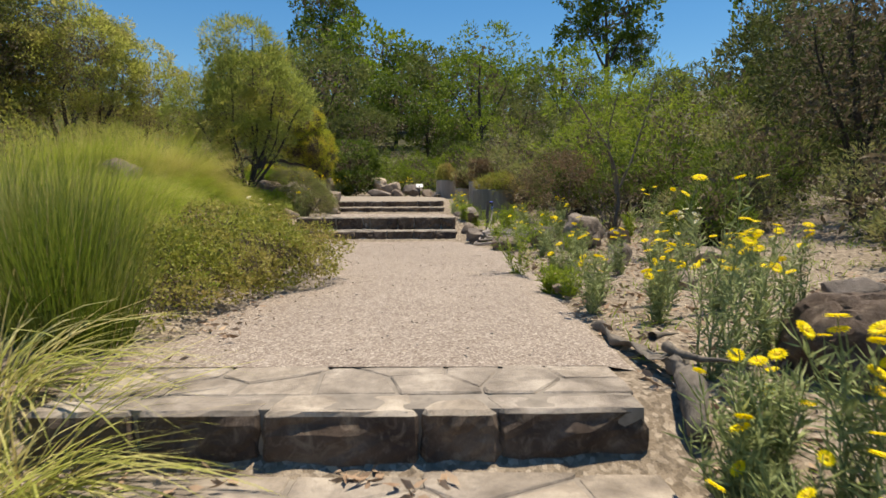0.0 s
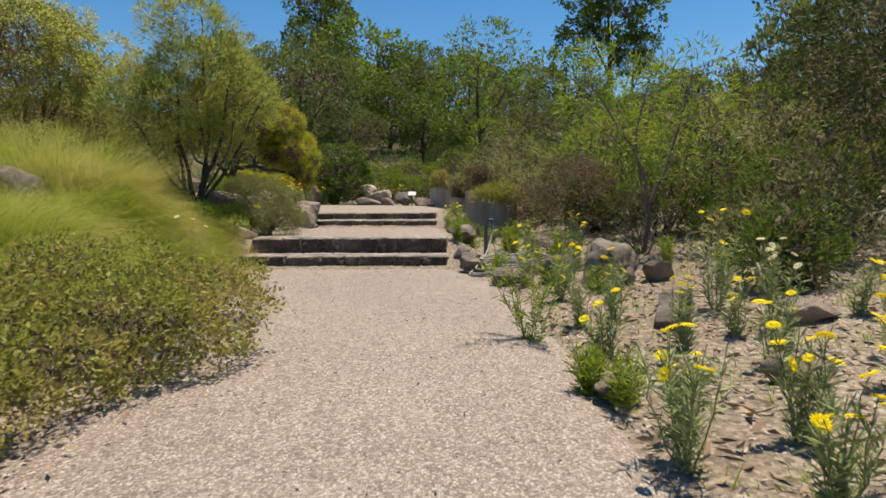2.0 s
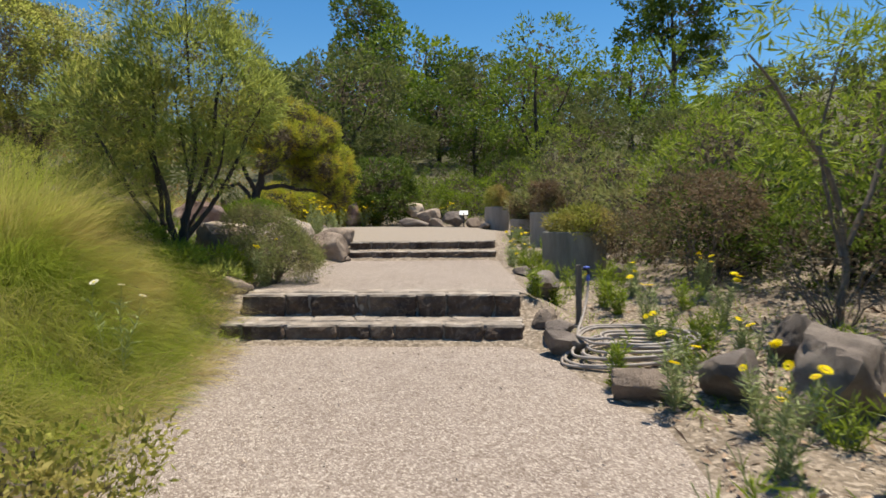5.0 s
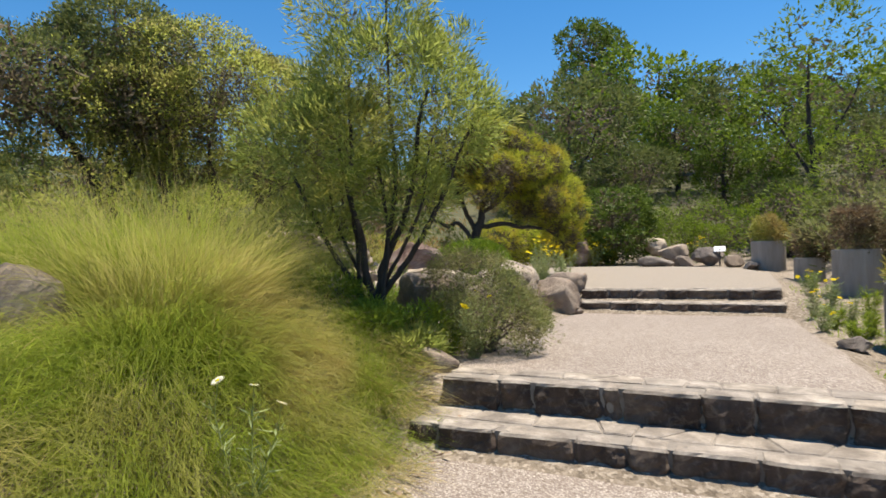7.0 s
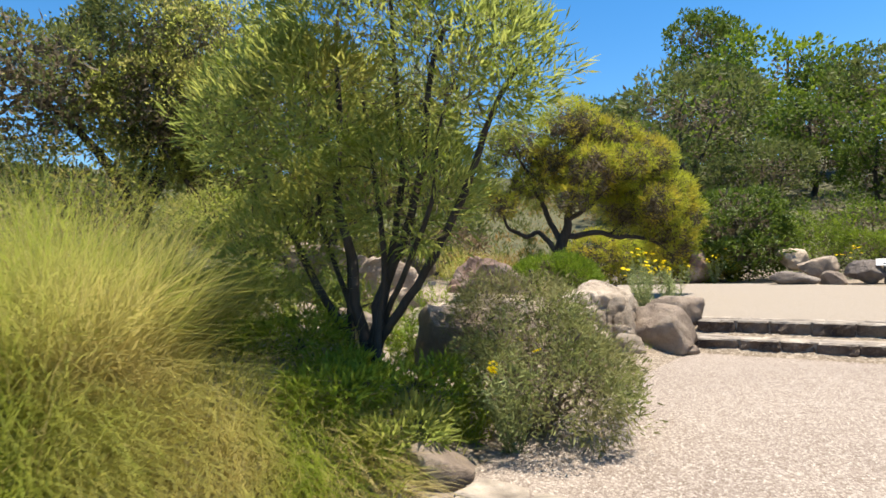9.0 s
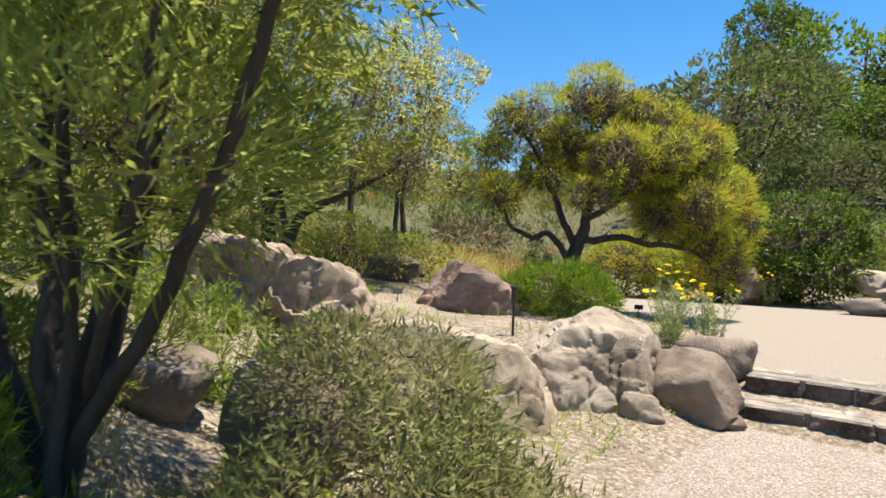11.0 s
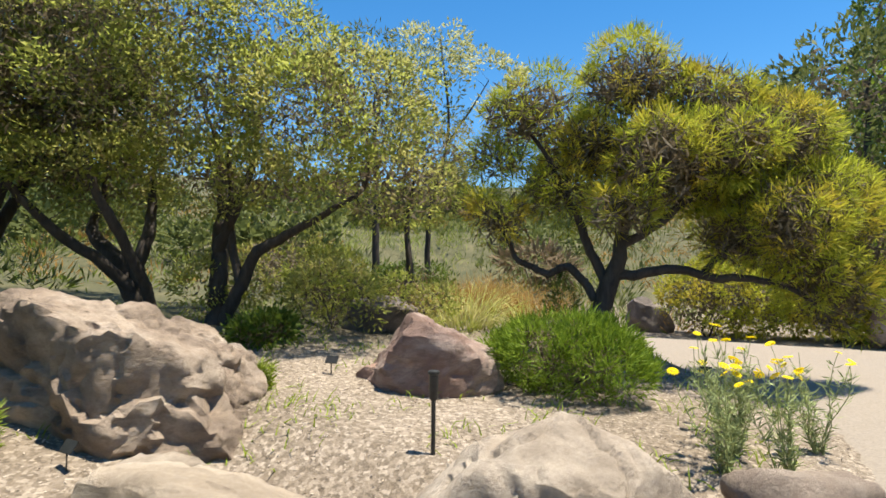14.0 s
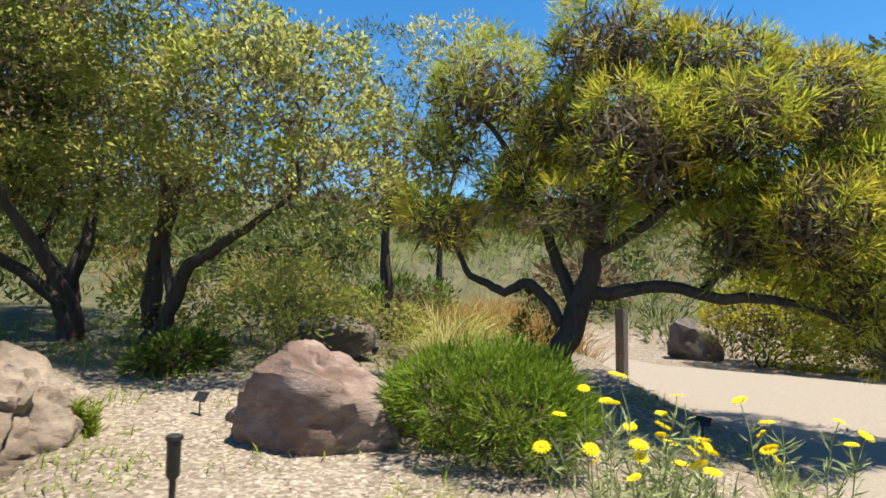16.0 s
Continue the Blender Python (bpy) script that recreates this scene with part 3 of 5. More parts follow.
rock("boulder", (-4.35, 15.0, 0.82), (2.3, 1.3, 1.55), 45, M_SAND, "broad pale sandstone slab retaining the garden bed", 38, 20, 0.06, 6, cut=(0.62, 0.92), boxy=2.5, ledge=0.05, craggy=0.03)
rock("boulder", (-5.25, 14.85, 1.12), (0.95, 0.75, 0.66), 46, M_SAND, "low pale sandstone rock on top of the bank", 30, 14, 0.07, 4, cut=(0.6, 0.85), boxy=2.6)
rock("boulder", (-3.95, 16.45, 0.9), (2.6, 1.5, 1.85), 52, M_SAND, "pale sandstone boulder with a sloping smooth face", 112, 20, 0.05, 6, cut=(0.62, 0.92), boxy=2.3, ledge=0.04, craggy=0.025)
rock("boulder", (-3.35, 16.05, 0.86), (0.62, 0.5, 0.45), 57, M_SAND, "small pale rock at the foot of a boulder", 20)
rock("boulder", (-3.08, 16.60, 0.99), (0.74, 0.7, 0.85), 63, M_BROWNROCK, "squared brown stone block beside the steps", 12, 12, 0.05, cut=(0.62, 0.86), boxy=3.6)
rock("boulder", (-3.1, 17.28, 1.2), (0.76, 0.66, 0.56), 66, M_BROWNROCK, "flat grey-brown rock above the steps", 8, 12, 0.05, cut=(0.6, 0.84), boxy=2.8)
rock("boulder", (-2.80, 16.50, 0.83), (0.26, 0.2, 0.18), 68, M_BROWNROCK, "small stone at the end of the step", 0, 10, 0.05, 3)
rock("boulder", (-8.4, 18.3, 1.85), (1.35, 0.8, 0.7), 71, M_GREYROCK, "dark lichened rock under the trees", 30)
rock("boulder", (-4.75, 9.50, 1.38), (0.9, 0.75, 0.85), 74, M_BROWNROCK, "grey-brown boulder standing in long grass", 10)
rock("boulder", (-3.55, 12.9, 1.28), (0.9, 0.6, 0.7), 76, M_BROWNROCK, "weathered rock in the shade of shrubs", 30)
rock("boulder", (-4.75, 12.95, 1.32), (0.7, 0.6, 0.55), 77, M_BROWNROCK, "weathered pale rock behind a shrub", 70)
rock("boulder", (-2.85, 11.62, 0.84), (0.42, 0.36, 0.34), 78, M_BROWNROCK, "rounded brown rock at the end of the steps", 30, 10, 0.05)
rock("boulder", (-8.5, 24.75, 1.62), (1.15, 0.7, 1.25), 81, M_GREYROCK, "upright grey rock beyond the upper path", 20)
rock("boulder", (-4.55, 24.95, 1.75), (0.8, 0.7, 1.1), 83, M_PURPLE, "leaning brown rock beside the upper path", 40)
for i, (x, y, z, w, d, h, tone) in enumerate([(-2.5, 23.9, 1.45, 1.1, .7, .42, M_GREYROCK), (-1.75, 24.1, 1.47, .7, .6, .45, M_BROWNROCK), (-1.2, 24.5, 1.58, 1.0, .8, .6, M_GREYROCK), (-2.0, 24.9, 1.7, 1.3, .8, .7, M_BROWNROCK), (-.55, 23.9, 1.45, .7, .5, .42, M_BROWNROCK), (-.2, 22.6, 1.34, .6, .45, .32, M_BROWNROCK), (-2.6, 25.4, 1.85, .9, .7, .8, M_SAND)]):
    rock("boulder", (x, y, z), (w, d, h), 100 + i, tone, "blue-grey rock in a low heap beside the path", 15 * i, group="rocks beside the upper path")
for i, (x, y, w, d, h, tone, turn) in enumerate([(.52, 11.95, .52, .62, .46, M_GREYROCK, 20), (.62, 12.45, .5, .4, .3, M_GREYROCK, 70), (.50, 11.05, .42, .36, .26, M_BROWNROCK, 10), (.60, 10.78, .46, .3, .24, M_GREYROCK, 40), (.62, 10.42, .46, .4, .30, M_GREYROCK, -20), (.98, 9.25, .62, .42, .30, M_BROWNROCK, -15), (1.75, 13.6, .42, .4, .36, M_BROWNROCK, 0), (.45, 13.9, .5, .36, .24, M_GREYROCK, 30), (1.98, 8.9, 1.05, .8, .75, M_GREYROCK, 30), (1.55, 9.2, .6, .5, .5, M_GREYROCK, 80), (2.25, 9.9, .7, .5, .5, M_GREYROCK, 10), (2.5, 8.9, .4, .35, .35, M_BROWNROCK, 10), (1.98, 7.05, .55, .45, .42, M_GREYROCK, 60), (2.05, 5.6, .4, .3, .22, M_BROWNROCK, 0), (2.9, 4.6, .5, .4, .3, M_GREYROCK, 0), (1.05, 5.5, .34, .25, .14, M_BROWNROCK, 20), (2.9, 6.8, .5, .35, .25, M_BROWNROCK, 0)]):
    rock("rock", (x, y, ground(x, y) + h * 0.25), (w, d, h), 200 + i, tone, "dark weathered rock edging the mulched bed", turn, 12, 0.08, 4 if y < 7 or w > .6 else 3, group="rocks along the bed", cut=(0.45, 0.78), boxy=2.6)


rock("rock", (2.12, 3.35, ground(2.12, 3.35) + .12), (.85, .75, .62), 231, M_ROCK_STEPSHADE, "dark weathered rock edging the mulched bed", -20, 12, 0.08, 5, cut=(0.6, 0.95), boxy=2.0, craggy=0.04, group="rocks along the bed")


# ---- plants ----
def bush(name, at, blobs, mat, label, category, seed, n=60, rad=0.16, per=60, length=0.05, width=0.014, stems=5, stem_r=0.02, up=0.3, spread=0.45, bark=None, limbs=None, out=1.0, squash=0.75, extra=None, group="", shell=0.5, inner=0, inner_size=(0.14, 0.05), twig=1.0, lobes=3, lobe=0.45, skin=0.7, hollow=0.7, crook=0.012):
    """Stems, twigs and a crown of many leaves. blobs and limbs are relative to the foot."""
    rng = np.random.default_rng(seed)
    ob = root(name, at, label, category, group)
    billows = lobed(rng, blobs, lobes, lobe) if lobes else [(np.asarray(c, float), np.asarray(r, float)) for c, r in blobs]
    cl, ways = clumps_in(rng, billows, n, skin, hollow)
    heart = np.mean([b[0] for b in blobs], 0) - [0, 0, 0.3 * blobs[0][1][2]]
    lines, twigs, nodes_ = [], [], []
    if limbs:
        for pts in limbs:
            pts = np.asarray(pts, float)
            r = pts[:, 3]
            s = np.linspace(0, len(pts) - 1, 5 * len(pts))
            fine = np.stack([np.interp(s, range(len(pts)), pts[:, k]) for k in range(3)], 1)
            for _ in range(3):
                fine[1:-1] = (fine[:-2] + 2 * fine[1:-1] + fine[2:]) / 4
            fine = fine + rng.normal(0, 0.12, fine.shape) * np.interp(s, range(len(pts)), r)[:, None]
            sway = rng.normal(0, 1, fine.shape)
            for _ in range(2):
                sway[1:-1] = (sway[:-2] + sway[1:-1] + sway[2:]) / 3
            sway[:3] *= np.array([[0.0], [0.3], [0.7]])
            fine = fine + crook * np.linalg.norm(pts[-1, :3] - pts[0, :3]) * sway
            lines.append((fine, np.interp(s, range(len(pts)), r)))
            nodes_ += [(p, q) for p, q in zip(fine[len(fine) // 3:], lines[-1][1][len(fine) // 3:])]
    else:
        for k in range(stems):
            a = rng.uniform(0, 2 * math.pi)
            foot = np.array([math.cos(a), math.sin(a), 0]) * stem_r * 2
            tip = heart + rng.normal(0, 0.35, 3) * np.asarray(blobs[0][1]) + [0, 0, 0.2 * blobs[0][1][2]]
            p, r = limb(rng, foot - [0, 0, 0.05], tip, stem_r, stem_r * 0.4, 7, 0.12)
            lines.append((p, r))
            nodes_ += list(zip(p[2:], r[2:]))
    tree_p = np.array([q[0] for q in nodes_])
    tree_r = np.array([q[1] for q in nodes_])
    order = np.argsort([np.linalg.norm(tree_p - c, axis=1).min() for c in cl])
    for c in cl[order]:
        d = np.linalg.norm(tree_p - c, axis=1) + 0.6 * np.maximum(0, tree_p[:, 2] - c[2])
        k = int(d.argmin())
        p, r = limb(rng, tree_p[k], c, min(tree_r[k] * 0.6, 0.004 + 0.012 * d[k]), 0.002, 4, 0.16, 0.05)
        if rng.random() < twig:
            twigs.append((p, r))
        tree_p = np.concatenate([tree_p, p[1:3]])
        tree_r = np.concatenate([tree_r, r[1:3]])
    v, f, _ = joined([(*tubes(lines, 7), 0), (*tubes(twigs, 3), 0)])
    part(ob, "branches", mesh_of("branches", v, f, bark or M_BARK, True))
    v, f = foliage_at(rng, cl, ways, rad, per, length, width, up, out, spread, squash, shell)
    # added twig-brown filler in the crown; its dark tone also paints inner shade
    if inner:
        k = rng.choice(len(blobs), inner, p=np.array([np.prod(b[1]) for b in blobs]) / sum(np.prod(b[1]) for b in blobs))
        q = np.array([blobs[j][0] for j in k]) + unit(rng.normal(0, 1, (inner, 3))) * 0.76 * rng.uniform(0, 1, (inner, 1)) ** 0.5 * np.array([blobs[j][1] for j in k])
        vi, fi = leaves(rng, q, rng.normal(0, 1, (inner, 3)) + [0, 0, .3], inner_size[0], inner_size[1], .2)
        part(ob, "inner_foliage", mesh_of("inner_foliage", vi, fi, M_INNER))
    if extra:
        m2, share, l2, w2 = extra
        k = rng.random(len(cl)) < share
        if k.any():
            v2, f2 = foliage_at(rng, cl[k] + rng.normal(0, rad * 0.3, (k.sum(), 3)), ways[k], rad, max(6, per // 3), l2, w2, up, out, spread, squash, 0.7)
            v, f, ix = joined([(v, f, 0), (v2, f2, 1)])
            part(ob, "foliage", mesh_of("foliage", v, f, [mat, m2], index=ix))
            return ob
    part(ob, "foliage", mesh_of("foliage", v, f, mat))
    return ob


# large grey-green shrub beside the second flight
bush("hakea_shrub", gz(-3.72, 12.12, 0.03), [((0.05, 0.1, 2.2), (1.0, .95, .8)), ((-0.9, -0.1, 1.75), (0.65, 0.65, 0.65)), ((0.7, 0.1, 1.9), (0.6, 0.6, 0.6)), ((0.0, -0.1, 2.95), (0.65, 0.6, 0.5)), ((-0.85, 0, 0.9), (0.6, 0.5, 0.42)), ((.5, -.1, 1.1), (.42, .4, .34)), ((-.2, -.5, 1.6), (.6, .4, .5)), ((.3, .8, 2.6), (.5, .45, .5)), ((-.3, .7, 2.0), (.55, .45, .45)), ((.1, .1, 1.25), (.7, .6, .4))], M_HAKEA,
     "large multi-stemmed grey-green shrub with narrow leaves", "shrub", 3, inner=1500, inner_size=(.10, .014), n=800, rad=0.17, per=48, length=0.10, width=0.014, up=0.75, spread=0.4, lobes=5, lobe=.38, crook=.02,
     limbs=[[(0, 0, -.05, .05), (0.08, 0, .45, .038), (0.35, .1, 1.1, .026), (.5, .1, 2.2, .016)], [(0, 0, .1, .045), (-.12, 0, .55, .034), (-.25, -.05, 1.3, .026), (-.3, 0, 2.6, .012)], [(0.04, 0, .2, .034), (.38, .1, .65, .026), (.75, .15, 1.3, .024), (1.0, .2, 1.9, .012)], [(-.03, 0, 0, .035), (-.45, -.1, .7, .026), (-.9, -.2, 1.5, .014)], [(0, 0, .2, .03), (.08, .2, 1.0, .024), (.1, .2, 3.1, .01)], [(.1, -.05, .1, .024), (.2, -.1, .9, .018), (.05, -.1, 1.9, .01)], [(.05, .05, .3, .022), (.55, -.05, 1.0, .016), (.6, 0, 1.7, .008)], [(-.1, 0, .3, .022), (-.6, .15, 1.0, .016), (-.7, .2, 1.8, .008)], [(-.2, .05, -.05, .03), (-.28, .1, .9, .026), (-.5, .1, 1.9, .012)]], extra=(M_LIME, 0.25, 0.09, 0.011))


def seen_east(u, v, z, ru, rv, rz):
    """A lobe of the round-crowned tree: u along its broad side, v through it, z up."""
    return ((.74 * u - .673 * v, .673 * u + .74 * v, z), (abs(.74 * ru) + .3 * rv, abs(.5 * ru) + .55 * rv, rz))


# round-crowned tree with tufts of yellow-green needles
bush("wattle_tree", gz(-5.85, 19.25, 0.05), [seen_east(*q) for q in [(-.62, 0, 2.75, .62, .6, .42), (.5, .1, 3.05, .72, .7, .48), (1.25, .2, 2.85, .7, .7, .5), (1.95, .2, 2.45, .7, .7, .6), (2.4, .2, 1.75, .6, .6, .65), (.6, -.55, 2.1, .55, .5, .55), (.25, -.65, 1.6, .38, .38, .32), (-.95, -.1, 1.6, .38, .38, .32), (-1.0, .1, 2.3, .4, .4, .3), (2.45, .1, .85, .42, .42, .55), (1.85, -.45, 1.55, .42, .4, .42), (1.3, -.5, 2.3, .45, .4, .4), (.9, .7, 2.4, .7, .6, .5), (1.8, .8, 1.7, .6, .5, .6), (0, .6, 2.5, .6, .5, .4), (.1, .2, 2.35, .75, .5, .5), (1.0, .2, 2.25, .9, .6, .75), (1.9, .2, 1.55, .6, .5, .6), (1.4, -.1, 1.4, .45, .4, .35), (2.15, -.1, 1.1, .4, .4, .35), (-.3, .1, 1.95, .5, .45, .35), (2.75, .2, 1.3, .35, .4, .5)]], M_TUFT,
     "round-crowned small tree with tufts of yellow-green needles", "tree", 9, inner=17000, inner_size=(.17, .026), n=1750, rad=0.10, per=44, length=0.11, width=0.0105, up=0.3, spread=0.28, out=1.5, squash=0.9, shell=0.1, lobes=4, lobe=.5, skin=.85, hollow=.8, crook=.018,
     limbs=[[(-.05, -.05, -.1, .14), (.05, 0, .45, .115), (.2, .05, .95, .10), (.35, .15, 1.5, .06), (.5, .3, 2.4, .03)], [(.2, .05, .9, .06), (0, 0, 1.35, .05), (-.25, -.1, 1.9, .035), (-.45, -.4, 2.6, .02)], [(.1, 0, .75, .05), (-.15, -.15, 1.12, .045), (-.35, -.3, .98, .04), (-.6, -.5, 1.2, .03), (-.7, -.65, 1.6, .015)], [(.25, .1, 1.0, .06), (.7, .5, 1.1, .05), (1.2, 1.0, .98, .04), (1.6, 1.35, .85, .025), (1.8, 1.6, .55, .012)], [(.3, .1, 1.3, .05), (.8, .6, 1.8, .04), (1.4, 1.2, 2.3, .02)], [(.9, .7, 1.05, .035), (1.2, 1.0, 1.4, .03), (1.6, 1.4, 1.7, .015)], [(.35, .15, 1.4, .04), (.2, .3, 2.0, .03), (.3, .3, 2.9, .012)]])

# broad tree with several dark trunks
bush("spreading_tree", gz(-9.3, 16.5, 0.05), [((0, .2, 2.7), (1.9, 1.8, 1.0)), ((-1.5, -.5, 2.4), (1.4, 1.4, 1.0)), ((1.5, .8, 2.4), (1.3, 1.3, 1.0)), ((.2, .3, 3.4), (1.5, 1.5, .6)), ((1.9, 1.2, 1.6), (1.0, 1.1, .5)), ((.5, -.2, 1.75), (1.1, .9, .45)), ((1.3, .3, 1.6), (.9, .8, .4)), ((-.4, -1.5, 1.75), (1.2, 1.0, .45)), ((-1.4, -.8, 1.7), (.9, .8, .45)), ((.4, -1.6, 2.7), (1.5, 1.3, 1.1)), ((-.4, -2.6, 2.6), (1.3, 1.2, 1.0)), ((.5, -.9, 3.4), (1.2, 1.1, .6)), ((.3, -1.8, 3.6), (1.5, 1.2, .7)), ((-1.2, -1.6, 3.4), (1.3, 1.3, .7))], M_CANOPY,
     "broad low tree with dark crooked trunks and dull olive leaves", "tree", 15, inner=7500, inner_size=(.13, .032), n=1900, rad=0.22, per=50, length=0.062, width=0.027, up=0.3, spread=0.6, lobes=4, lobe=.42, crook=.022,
     limbs=[[(0, 0, -.1, .13), (.02, 0, .5, .11), (0, .05, 1.1, .10), (-.2, .1, 1.8, .06), (-.4, .1, 2.7, .02)], [(0, .02, .95, .08), (.35, .15, 1.5, .06), (.6, .3, 2.5, .02)], [(.12, .05, -.05, .09), (.3, .2, .5, .08), (.6, .4, 1.05, .065), (1.2, .8, 1.35, .04), (1.9, 1.2, 1.8, .015)], [(-.55, -.75, -.1, .15), (-.58, -.75, .4, .13), (-.95, -.95, .85, .11), (-1.5, -1.1, 1.2, .07), (-1.7, -.9, 2.2, .02)], [(-.55, -.75, .3, .09), (-.5, -.65, 1.1, .08), (-.9, -.5, 2.0, .03)], [(-.35, -.6, .2, .07), (.1, -1.1, 1.2, .06), (.3, -1.7, 2.2, .02)], [(-.55, -.75, .4, .08), (-.5, -1.6, 1.1, .06), (-.4, -2.5, 2.1, .02)], [(.3, .2, .5, .06), (.15, .1, 1.3, .045), (.4, 0, 2.3, .015)]], extra=(M_OLIVE, 0.3, 0.05, 0.02))
bush("slender_tree", gz(-9.2, 19.3, 0.05), [((.1, 0, 2.3), (1.1, 1.1, .7)), ((-.4, .4, 2.0), (.8, .8, .5))], M_OLIVE, "thin dark-trunked tree with sparse foliage", "tree", 16, n=110, rad=0.25, per=45, length=0.065, width=0.02, inner=700, limbs=[[(0, 0, -.05, .075), (.05, 0, .7, .06), (0, 0, 1.5, .035), (.2, 0, 2.3, .012)]])

for i, (x, y, w, h) in enumerate([(-4.1, 11.75, .4, .26), (-4.6, 12.4, .7, .5), (-3.3, 11.95, .4, .3), (-4.9, 11.9, .6, .5), (-3.55, 11.65, .36, .2), (-3.15, 11.75, .3, .2)]):
    bush("ground_cover", gz(x, y, 0.02), [((0, 0, h * .5), (w, w, h * .5))], M_HAKEA if i % 2 else M_LIME, "low green ground cover beneath the large shrub", "shrub", 150 + i, n=60, rad=.12, per=40, length=.07, width=.014, stems=5, stem_r=.01, group="ground cover under the shrub")

# low spreading shrub over the second landing
bush("spreading_shrub", gz(-2.78, 12.58, 0.02), [((0, 0, .5), (.58, .5, .36)), ((.26, -.22, .32), (.45, .48, .28)), ((-.2, .15, .72), (.55, .42, .38)), ((.12, .25, .35), (.52, .48, .35))], M_GREYOLIVE, "low spreading shrub with fine grey-green leaves, brushing the path", "shrub", 21, inner=2200, inner_size=(.06, .01), n=360, rad=0.14, per=60, length=0.05, width=0.009, stems=16, stem_r=0.016, spread=0.7, bark=M_TWIG, extra=(M_DRY, .15, .04, .008))
bush("low_bush", gz(-1.75, 6.0, 0.02), [((0, 0, .34), (.62, .8, .3)), ((.35, .1, .25), (.55, .6, .24)), ((-.1, -.8, .28), (.6, .7, .28)), ((0, .9, .35), (.6, .8, .33)), ((-.5, .2, .5), (.6, .9, .35)), ((-.35, -1.0, .35), (.5, .6, .3))], M_OLIVE, "low sprawling bush with tiny olive leaves over the path edge", "shrub", 22, inner=3500, inner_size=(.05, .02), n=520, rad=0.125, per=48, length=0.038, width=0.018, stems=10, stem_r=0.012, spread=0.8, bark=M_TWIG, extra=(M_LIME, .3, .03, .01))
bush("fine_leaved_shrub", gz(-5.25, 18.05, 0.02), [((0, 0, .36), (.66, .62, .38)), ((.3, .1, .28), (.45, .5, .3)), ((-.3, 0, .3), (.4, .45, .3))], M_BRIGHT, "dense rounded shrub of bright green needle leaves", "shrub", 23, inner=1200, inner_size=(.1, .015), lobes=6, lobe=.36, n=240, rad=0.12, per=80, length=0.095, width=0.010, stems=6, stem_r=0.012, up=0.8, spread=0.3)
bush("small_dark_shrub", gz(-6.35, 19.45, 0.02), [((0, 0, .5), (.22, .22, .42))], M_FARDARK, "small dark upright shrub beside a tree trunk", "shrub", 24, n=40, rad=0.09, per=50, length=0.05, width=0.012, stems=4, stem_r=0.012, up=.8)
bush("mounded_shrub", gz(-7.25, 24.75, 0.05), [((0, 0, .75), (1.2, .8, .8)), ((1.0, .2, .7), (.9, .7, .7))], M_TUFT, "clipped-looking yellow-green mounded shrub beyond the path", "shrub", 25, n=420, rad=0.16, per=40, length=0.07, width=0.026, inner=1500, inner_size=(.12, .05), stems=6, stem_r=0.02)
bush("mounded_shrub", gz(-5.4, 25.2, 0.05), [((0, 0, .6), (.9, .7, .6)), ((.9, .1, .5), (.8, .6, .5))], M_TUFT, "low yellow-green shrub spilling towards the upper path", "shrub", 26, n=420, rad=0.16, per=40, length=0.07, width=0.026, inner=1500, inner_size=(.12, .05), stems=6, stem_r=0.02)
bush("dense_green_shrub", gz(-4.0, 25.9, 0.05), [((0, 0, 1.5), (1.35, 1.2, 1.1)), ((.8, 0, .9), (.9, .8, .8)), ((-.5, -.3, .7), (1.0, .8, .7)), ((.3, -.5, .6), (1.0, .7, .6))], M_FARDARK, "dense rounded shrub with leathery grey-green leaves", "shrub", 27, n=330, rad=0.2, per=42, length=0.10, width=0.05, stems=6, stem_r=0.03, spread=.6, inner=900, inner_size=(.2, .1), extra=(M_GREYL, .35, .09, .04))
bush("green_shrub", gz(-2.5, 27.2, 0.05), [((0, 0, .8), (1.2, .9, .8)), ((1.2, .1, .6), (.9, .7, .6))], M_FARLIME, "soft light green shrub behind the rock heap", "shrub", 28, n=170, rad=0.22, per=45, length=0.09, width=0.025, stems=6, stem_r=0.02)
bush("seedling_shrub", gz(-4.1, 13.75, 0.02), [((0, 0, .34), (.15, .15, .34)), ((-.15, -.1, .15), (.2, .2, .15))], M_LIME, "young light green shrub in front of the boulders", "shrub", 30, n=40, rad=0.08, per=40, length=0.05, width=0.009, stems=7, stem_r=0.01, up=.8)
bush("dark_undergrowth", gz(-8.6, 17.7, 0.02), [((0, 0, .45), (1.0, .6, .45)), ((-1.3, -.9, .5), (1.0, .7, .5)), ((-1.2, .6, .6), (1.1, .7, .6)), ((.6, .9, .35), (.7, .5, .35))], M_DARKL, "dark undergrowth shading the ground below the tree", "shrub", 33, inner=700, inner_size=(.1, .03), n=260, rad=0.18, per=45, length=0.07, width=0.026, stems=7, stem_r=0.012)
bush("shade_shrub", gz(-6.7, 13.1, 0.02), [((0, 0, .6), (.8, .8, .6)), ((-.9, .5, .7), (.8, .8, .7))], M_DARKL, "dull olive shrub behind the grey-green one", "shrub", 34, n=130, rad=0.18, per=45, length=0.06, width=0.016, stems=6, stem_r=0.02)

